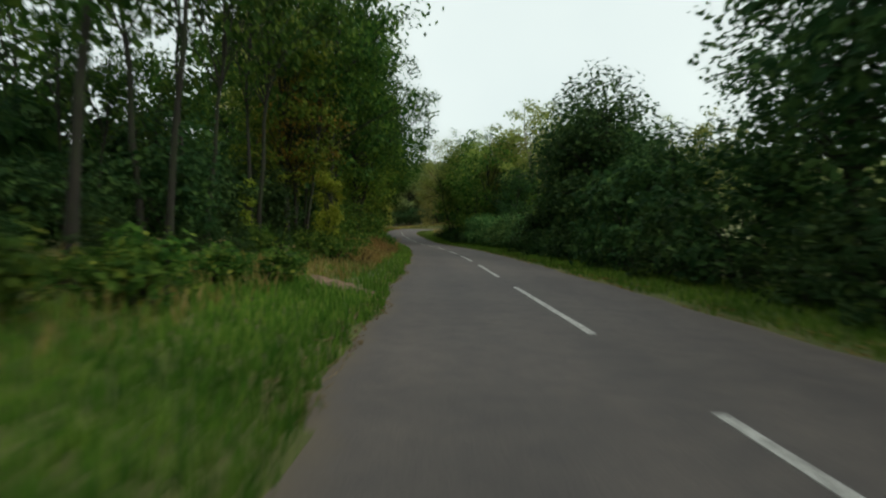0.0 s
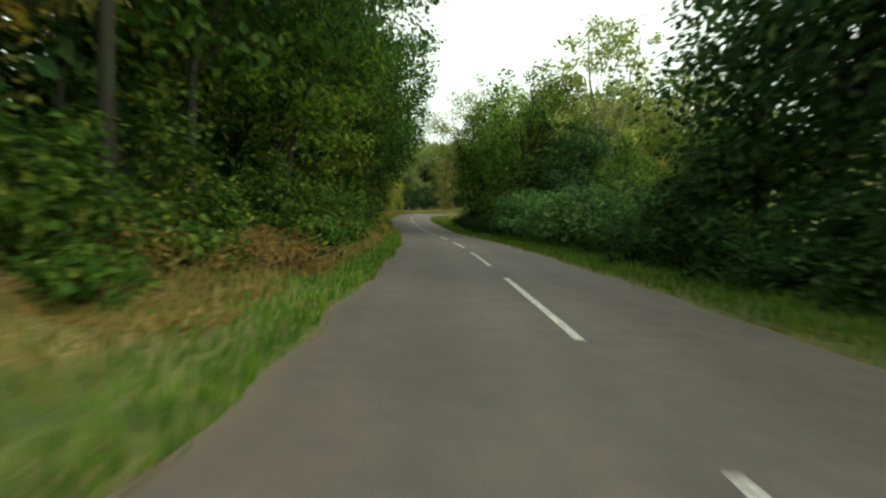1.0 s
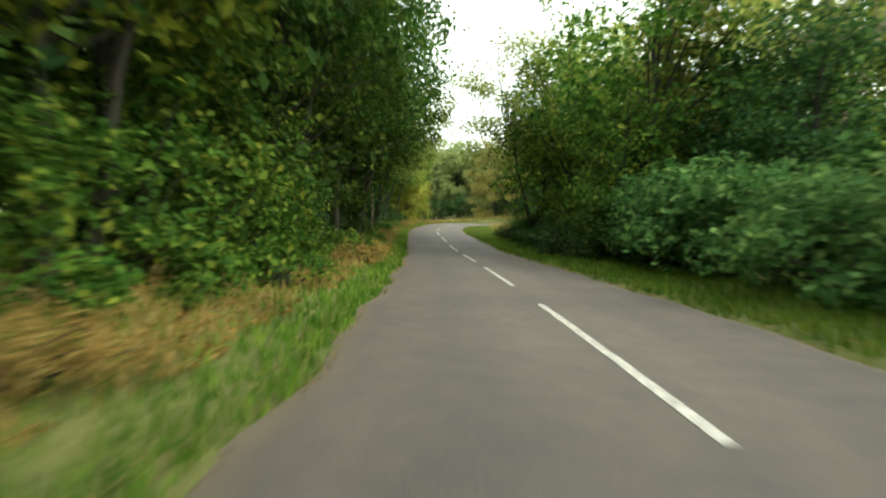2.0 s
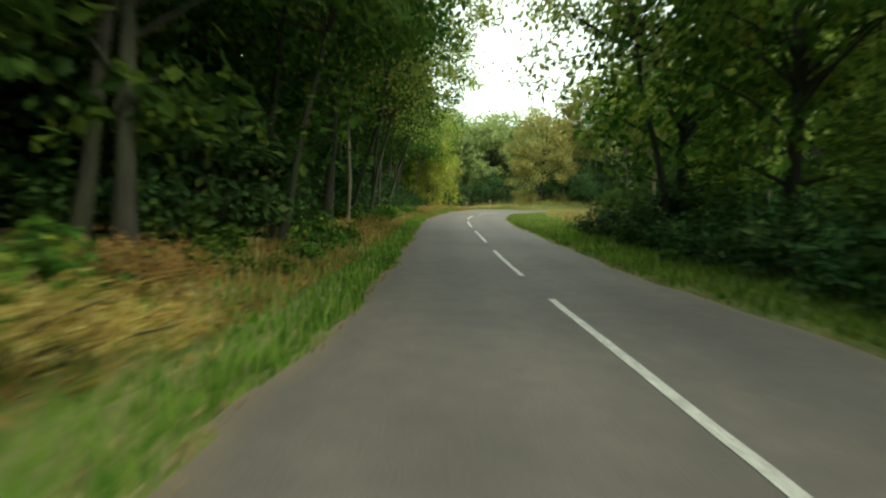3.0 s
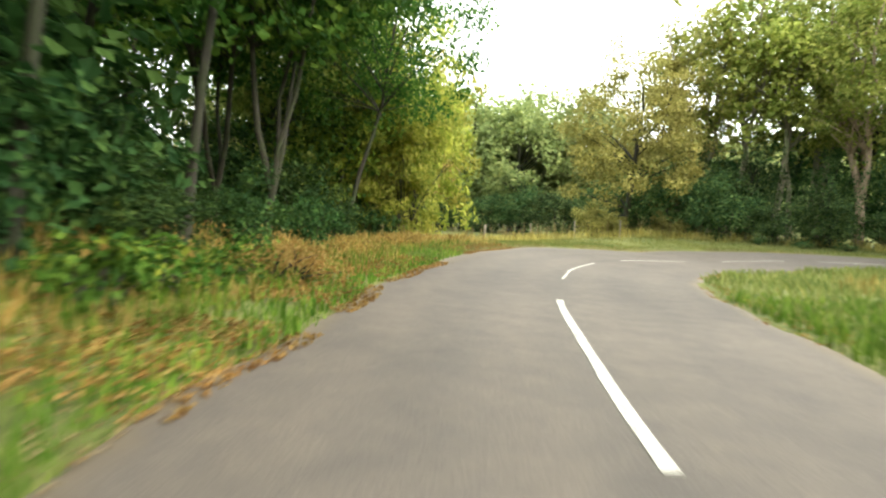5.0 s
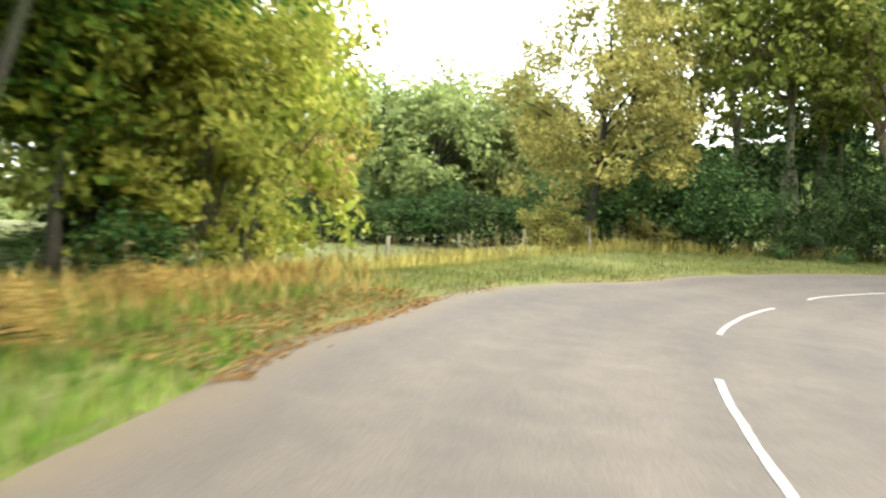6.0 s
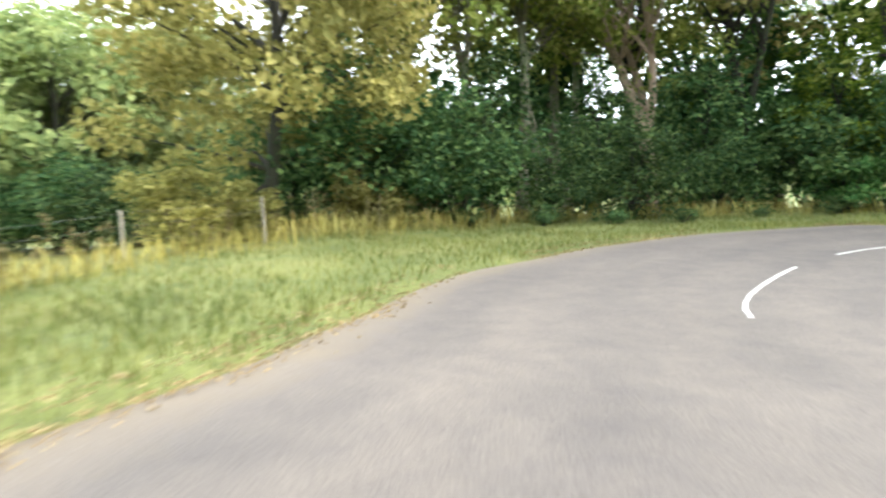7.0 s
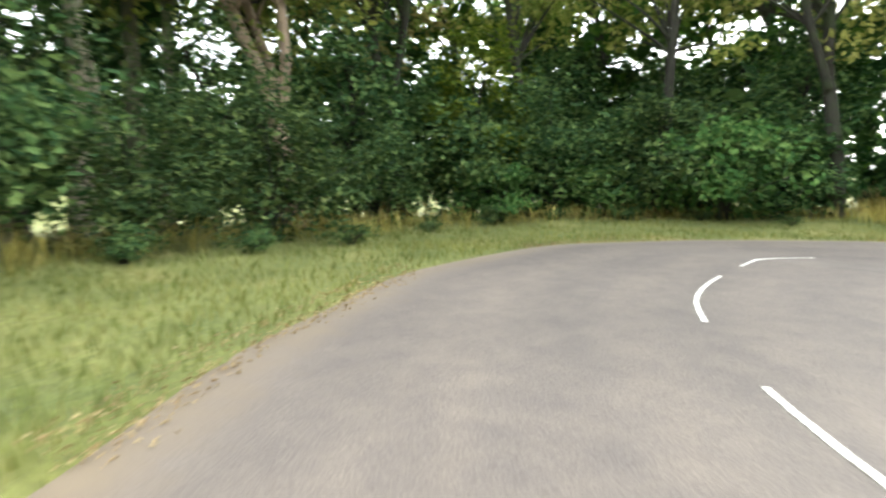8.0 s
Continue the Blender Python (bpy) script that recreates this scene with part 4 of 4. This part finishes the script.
row(back_wood, 84, 101, 5, 12.5, 15, 0.9, 1.05, group="left wood")
for x, y, s, t in ((18.5, 19.9, 0.85, 30),):
    plant(dark[t % 2], x, y, s, t, group="right hedge")
for y, d, s, t in ((25, 8.2, 0.85, 20), (32.5, 9, 0.95, 131), (38, 10, 1.0, 77)):
    x, yy = beside(y, d)
    plant(sunlit[t % 2], x, yy, s, t, group="left wood")
row(bracken, 20, 101, 2.6, 4.1, 5.9, 0.55, 1.2, group="bracken", skip=0.35)
row(nettle, -6, 24, 0.9, 4.9, 6.8, 0.6, 1.1, group="wood-edge weeds")
row(nettle, 24, 101, 1.3, 4.5, 5.9, 0.7, 1.2, group="wood-edge weeds")
for x, y, s, t in ((-16.2, 108.5, 0.8, 0), (-16.8, 111.8, 0.75, 50), (-16.5, 115, 0.8, 100), (-16, 104.8, 0.7, 20)):
    plant(bracken[t // 50 % 3], x, y, s, t, group="bracken")

# sorts that found no place are taken out again
for ob in [o for o in scene.objects if o.type == "EMPTY" and o.parent is None and o not in used and o.matrix_basis.translation.length < 0.01]:
    for c in list(ob.children_recursive) + [ob]:
        bpy.data.objects.remove(c)

# ---- grass, litter and weeds ----


def beside_line(s, d):
    c = np.c_[np.interp(s, RS, RC[:, 0]), np.interp(s, RS, RC[:, 1])]
    n = np.c_[np.interp(s, RS, RN[:, 0]), np.interp(s, RS, RN[:, 1])]
    return c + n * d[:, None]


def scour(p):
    """How far out from the middle of the washed-out soil beside the road (1: its rim)."""
    q = p - np.array([6.15, 11.55])
    u, w = (q[:, 0] * -0.68 + q[:, 1] * 0.73) / 1.6, (q[:, 0] * 0.73 + q[:, 1] * 0.68) / 0.62
    return np.hypot(u, w)


def blades(rng, n, s0, s1, d_of, height, width, lean=0.35):
    """Grass blades rooted beside the road: bent, tapered, two faces each."""
    s = rng.uniform(s0, s1, n)
    d = d_of(rng, s)
    p = beside_line(s, d) + rng.normal(size=(n, 2)) * 0.05
    p = p[scour(p) > 0.55 + 0.4 * rng.random(n)]
    n = len(p)
    z = ground_z(p[:, 0], p[:, 1])
    h = height * (0.45 + 0.9 * rng.random(n))
    a = rng.uniform(0, 6.283, n)
    side = np.c_[np.cos(a), np.sin(a)] * (width * (0.6 + 0.8 * rng.random(n)))[:, None] / 2
    b = rng.uniform(0, 6.283, n)
    tip = np.c_[np.cos(b), np.sin(b)] * (h * lean * rng.random(n))[:, None]
    v = np.stack([np.c_[p - side, z - 0.02], np.c_[p + side, z - 0.02], np.c_[p + tip * 0.35 + side * 0.6, z + h * 0.6], np.c_[p + tip, z + h]], 1)
    q = np.arange(n * 4).reshape(n, 4)
    f = np.stack([q[:, [0, 1, 2]], q[:, [0, 2, 3]]], 1).reshape(-1, 3)
    return v.reshape(-1, 3), f


def left_verge(lo, hi):
    return lambda rng, s: half_left(s) + lo + (hi - lo) * rng.random(len(s))


def right_verge(lo, hi):
    return lambda rng, s: -half_right(s) - lo - (hi - lo) * rng.random(len(s))


def stuff(name, label, category, geo, material):
    ob = new(name, mesh_from(name, *geo, material))
    return tagged(ob, label, category, kind="stuff")


def soil_bank():
    """Bare earth washed out at the verge, rising to a small broken bank at its far end."""
    nu = 41
    g = np.linspace(-1.0, 1.0, nu)
    U, W = [a.ravel() for a in np.meshgrid(g, g, indexing="ij")]
    f = np.hypot(U, W) / np.maximum(np.maximum(abs(U), abs(W)), 1e-6)
    U, W = U / f, W / f
    rim = np.array([0.95 + 0.5 * noise.noise(Vector((2.1 * a, 2.1 * b, 4.0))) for a, b in zip(U, W)])
    x = 6.15 + (-0.68 * U * 1.6 + 0.73 * W * 0.62) * rim
    y = 11.55 + (0.73 * U * 1.6 + 0.68 * W * 0.62) * rim
    edge = np.clip((1 - np.hypot(U, W)) / 0.25, 0, 1)
    rise = np.clip((U + 0.1) / 0.8, 0, 1)
    lump = np.array([noise.noise(Vector((3.5 * a, 3.5 * b, 0.0))) for a, b in zip(x, y)])
    z = ground_z(x, y) - 0.05 + edge * (0.06 + 0.1 * rise * rise + 0.05 * lump)
    q = np.arange(nu * nu).reshape(nu, nu)
    f = np.stack([q[:-1, :-1], q[:-1, 1:], q[1:, 1:], q[1:, :-1]], -1).reshape(-1, 4)
    me = mesh_from("soil_bank", np.c_[x, y, z], f, M_SOIL, True)
    return tagged(new("soil_bank", me), "washed-out bare reddish earth beside the road edge", "soil", kind="stuff")


soil_bank()
S_0, S_END = s_of(13.4, -3.0), s_of(8.2, 116)
gr = np.random.default_rng(3)
stuff("verge_grass", "short green grass along the wooded verge", "grass", blades(gr, 34000, S_0, S_BEND + 6, lambda g, s: half_left(s) + 0.02 + 2.6 * g.random(len(s)) ** 2.2, 0.15, 0.03), M_GRASS_LUSH)
stuff("verge_grass", "long lush green grass before the wood begins", "grass", blades(gr, 9000, S_0, s_of(10, 12.5), left_verge(0.3, 3.2), 0.18, 0.03), M_GRASS_LUSH)
stuff("verge_grass", "short green grass strip below the hedges", "grass", blades(gr, 44000, S_0, S_BEND, right_verge(0.02, 2.6), 0.18, 0.034), M_GRASS_LUSH)
stuff("verge_grass", "bright green mown grass round the outside of the bend", "grass", blades(gr, 50000, S_BEND + 2, S_END + 8, left_verge(0.02, 6.5), 0.13, 0.016, lean=0.5), M_GRASS)
stuff("island_grass", "rough grass on the inside of the bend", "grass", blades(gr, 18000, S_BEND - 22, S_END, right_verge(0.02, 7), 0.22, 0.03, lean=0.7), M_GRASS)
stuff("dry_grass", "straw-coloured dry grass at the wood's edge", "grass", blades(gr, 14000, s_of(10, 13), S_BEND + 10, left_verge(0.9, 3.3), 0.28, 0.022), M_STRAW)
stuff("dry_grass", "thin dry grass among the weeds where the wood opens", "grass", blades(gr, 1500, S_0, s_of(10, 13.5), left_verge(1.8, 5), 0.34, 0.02), M_STRAW)
stuff("dry_grass", "pale seeding grass along the fence line", "grass", blades(gr, 3600, S_BEND + 4, S_END + 10, left_verge(4.6, 10), 0.42, 0.014), M_STRAW)


stuff("dry_grass", "tall tawny dead grass and bracken stalks on the bank before the bend", "grass", blades(gr, 3600, S_BEND - 8, S_BEND + 10, lambda g, s: half_left(s) + np.maximum(1.7, 3.8 + 1.0 * g.normal(size=len(s)) + 0.6 * np.sin(s * 0.8)), 0.36, 0.018, lean=0.6), M_BRACKEN)


def litter(rng, n, s0, s1, d_of, size):
    s = rng.uniform(s0, s1, n)
    patch = np.array([noise.noise(Vector((v * 0.35, 0.0, 1.0))) for v in s])
    s = s[patch > -0.12]
    d = d_of(rng, s)
    p = beside_line(s, d)
    hl, hr = half_left(s), half_right(s)
    on = (d < hl) & (d > -hr)
    z = np.where(on, d * bank(s) + fall(s) + lift(p[:, 1]) + 0.012, ground_z(p[:, 0], p[:, 1]) + 0.03 + 0.06 * rng.random(len(s)))
    c = np.c_[p, z]
    n = len(c)
    t = unit(np.c_[rng.normal(size=(n, 2)), rng.normal(size=n) * 0.25])
    b = unit(np.cross(np.tile([0, 0, 1.0], (n, 1)) + rng.normal(size=(n, 3)) * 0.25, t))
    k = size * (0.6 + 0.8 * rng.random((n, 1)))
    up = np.array([0, 0, 0.25]) * k
    v = np.stack([c - t * k / 2, c + b * k * 0.3 + up, c + t * k / 2, c - b * k * 0.3 + up], 1)
    q = np.arange(n * 4).reshape(n, 4)
    return v.reshape(-1, 3), np.stack([q[:, [0, 1, 2]], q[:, [0, 2, 3]]], 1).reshape(-1, 3)


stuff("fallen_leaves", "drifts of fallen orange-brown leaves on the wooded verge", "leaf litter", litter(gr, 24000, s_of(9.0, 20.6), S_BEND + 2, left_verge(0.8, 3.4), 0.085), M_LITTER)
stuff("fallen_leaves", "fallen leaves gathered along the road's crumbling edge", "leaf litter", litter(gr, 6000, S_0, S_BEND + 4, left_verge(-0.14, 0.3), 0.05), M_TAN)
stuff("fallen_leaves", "scattered fallen leaves below the hedges", "leaf litter", litter(gr, 5000, S_0, S_END, right_verge(-0.18, 0.4), 0.055), M_LITTER)

stuff("fallen_leaves", "tan leaves blown against the outer edge of the bend", "leaf litter", litter(gr, 9000, S_BEND + 2, S_END + 6, lambda g, s: half_left(s) + g.normal(size=len(s)) * 0.15, 0.042), M_TAN)
stuff("fallen_leaves", "fallen leaves on the verge before the bend", "leaf litter", litter(gr, 9000, S_BEND - 8, S_BEND + 9, left_verge(-0.3, 1.3), 0.065), M_LITTER)
stuff("verge_grass", "long green grass under the trees before the bend", "grass", blades(gr, 7000, S_BEND - 7, S_BEND + 8, left_verge(0.9, 4.6), 0.24, 0.025), M_GRASS_LUSH)
stuff("dry_grass", "pale seeding grass at the hedge's foot", "grass", blades(gr, 7000, S_IN, S_END + 10, left_verge(5.0, 7.6), 0.5, 0.016), M_STRAW)

stuff("dry_grass", "patches of dry grass on the inside of the bend", "grass", blades(gr, 9000, S_BEND - 22, S_BEND + 6, right_verge(2.8, 12), 0.42, 0.018), M_STRAW)


def weeds(rng, n, s0, s1, d_of, height):
    """Seeding weed stalks: a thin stem with a loose head of small leaves."""
    s = rng.uniform(s0, s1, n)
    d = d_of(rng, s)
    p = beside_line(s, d)
    z = ground_z(p[:, 0], p[:, 1])
    vs, fs, k = [], [], 0
    for j in range(n):
        h = height * (0.6 + 0.7 * rng.random())
        tip = np.array([*(p[j] + rng.normal(size=2) * 0.12), z[j] + h])
        q = np.linspace(0, 1, 4)[:, None]
        v, f = tube(np.array([*p[j], z[j] - 0.05]) * (1 - q) + tip * q, (0.012, 0.01, 0.008, 0.004), 3)
        vs.append(v)
        fs += [np.vstack([f[:, [0, 1, 2]], f[:, [0, 2, 3]]]) + k]
        k += len(v)
        heads = tip - np.array([0, 0, 1.0]) * h * rng.random((5, 1)) * 0.6 + rng.normal(size=(5, 3)) * 0.03
        v, f = leaves(rng, heads, np.full(5, 0.06), 8, 0.055, 1.2, tip)
        vs.append(v)
        fs.append(f + k)
        k += len(v)
    return np.vstack(vs), np.vstack(fs)


stuff("weed_stalks", "tall seeding weed stalks along the fence", "weeds", weeds(gr, 400, S_BEND + 8, S_END + 12, left_verge(5.6, 9.0), 1.0), M_WEED)
stuff("weed_stalks", "pale dry seed stalks in front of the hedge", "weeds", weeds(gr, 130, S_IN + 2, S_END + 4, left_verge(5.6, 7.6), 0.55), M_STRAW)
stuff("weed_stalks", "tangled tall weeds at the foot of the wood", "weeds", weeds(gr, 220, S_0, S_BEND, left_verge(2.8, 4.6), 0.8), M_LEAF_SHRUB)
stuff("weed_stalks", "dry weed stalks inside the bend", "weeds", weeds(gr, 30, S_BEND - 22, S_BEND - 4, right_verge(4.0, 6), 0.4), M_WEED)

# ---- fence ----


def fence_post(seed):
    rng = random.Random(seed)
    bm = bmesh.new()
    n, r, h = 8, 0.038, 1.15
    rings = []
    for z, k in ((-0.3, 1.0), (0.4, 1.0), (h - 0.05, 0.96), (h, 0.75)):
        rings.append([bm.verts.new((math.cos(a) * r * k * rng.uniform(0.93, 1.05), math.sin(a) * r * k * rng.uniform(0.93, 1.05), z)) for a in np.linspace(0, 2 * math.pi, n, endpoint=False)])
    for a, b in zip(rings, rings[1:]):
        for k in range(n):
            bm.faces.new((a[k], a[(k + 1) % n], b[(k + 1) % n], b[k]))
    bm.faces.new(rings[-1])
    me = bpy.data.meshes.new("post")
    bm.to_mesh(me)
    bm.free()
    me.materials.append(M_POST)
    return me


fence = thing("wire_fence", "old wire fence on leaning grey wooden posts", "fence")
tops = []
for k, (x, y) in enumerate(((-19.8, 124.8), (-16.4, 126.7), (-13.6, 128.2), (-10.9, 129.2), (-8.0, 129.8))):
    x += BX
    z = float(ground_z(x, y)[0])
    ob = part("post", fence_post(k), fence)
    big = 2.5 if k == 1 else 1.0
    ob.matrix_basis = pose(x, y, z, 3 * math.sin(k * 2.1), 3 * math.cos(k * 1.7), 40 * k) @ Matrix.Diagonal((big, big, 1, 1))
    tops.append((x, y, z))
for h in (0.45, 0.8, 1.08):
    pts = []
    for a, b in zip(tops, tops[1:]):
        for u in (0, 0.5):
            pts.append([a[0] + (b[0] - a[0]) * u, a[1] + (b[1] - a[1]) * u, a[2] + (b[2] - a[2]) * u + h - (0.03 if u else 0)])
    pts.append([tops[-1][0], tops[-1][1], tops[-1][2] + h])
    part("wire", mesh_from("wire", *tube(pts, [0.0016] * len(pts), 4), M_WIRE, True), fence)

# ---- far wooded hill ----
hr_ = np.random.default_rng(8)
hx, hy = hr_.uniform(-420, 420, 1800), hr_.uniform(200, 440, 1800)
hz = ground_z(hx, hy)
far = leaves(hr_, np.c_[hx, hy, hz + 4], np.full(len(hx), 7.0), 14, 4.2, 0.8, (0, 250, 0))
stuff("far_woods", "distant wooded hillside in soft green", "woods", far, M_LEAF_OAK)

# ---- fallen wood, stones and a bare pole of a tree ----


def stick(label, points, radius, bark_m, name="fallen_branch"):
    z = [float(ground_z(p[0], p[1])[0]) for p in points]
    pts = [(p[0], p[1], z[k] + p[2]) for k, p in enumerate(points)]
    ob = new(name, mesh_from(name, *tube(pts, np.linspace(radius, radius * 0.5, len(pts)), 7), bark_m, True))
    return tagged(ob, label, "branch")


for y, d, turn, size, r in ((75.5, 6.1, 20, 1.6, 0.06), (72.5, 5.4, 60, 1.3, 0.035), (63, 5.6, 40, 1.8, 0.04), (36.5, 5.6, 80, 1.4, 0.07), (50, 5.0, 15, 1.2, 0.035)):
    x, yy = beside(y, d)
    c, n_ = math.cos(radians(turn)) * size / 2, math.sin(radians(turn)) * size / 2
    stick("pale broken branch lying on the verge", [(x - c, yy - n_, 0.03), (x - c * 0.3, yy - n_ * 0.2, 0.08), (x + c * 0.4, yy + n_ * 0.3, 0.07), (x + c, yy + n_, 0.18)], r, M_BARK_PALE)
stick("slim pale dead tree trunk standing at the wood's edge", [(-10.62, 78.30, -0.2), (-10.57, 78.36, 2.0), (-10.65, 78.30, 4.2), (-10.52, 78.41, 6.5)], 0.085, M_BARK_PALE, "dead_trunk")


def stone(x, y, size, seed):
    rng = random.Random(seed)
    bm = bmesh.new()
    bmesh.ops.create_icosphere(bm, subdivisions=2, radius=size)
    for v in bm.verts:
        k = 1 + 0.28 * noise.noise(v.co * 2.2 / size + Vector((seed, 0, 0)))
        v.co = Vector((v.co.x * k * 1.3, v.co.y * k, v.co.z * k * 0.6))
    me = bpy.data.meshes.new("stone")
    bm.to_mesh(me)
    bm.free()
    me.materials.append(M_BARK_PALE)
    ob = new("stone", me)
    ob.matrix_basis = pose(x, y, float(ground_z(x, y)[0]) + size * 0.3, 0, 0, rng.uniform(0, 360))
    return tagged(ob, "pale rounded stone at the road's edge", "stone")


for y, d, r in ((73.4, 3.0, 0.1), (30.5, 3.1, 0.08), (84, 3.3, 0.07), (99, -2.9, 0.08)):
    x, yy = beside(y, d)
    stone(x, yy, r, y)
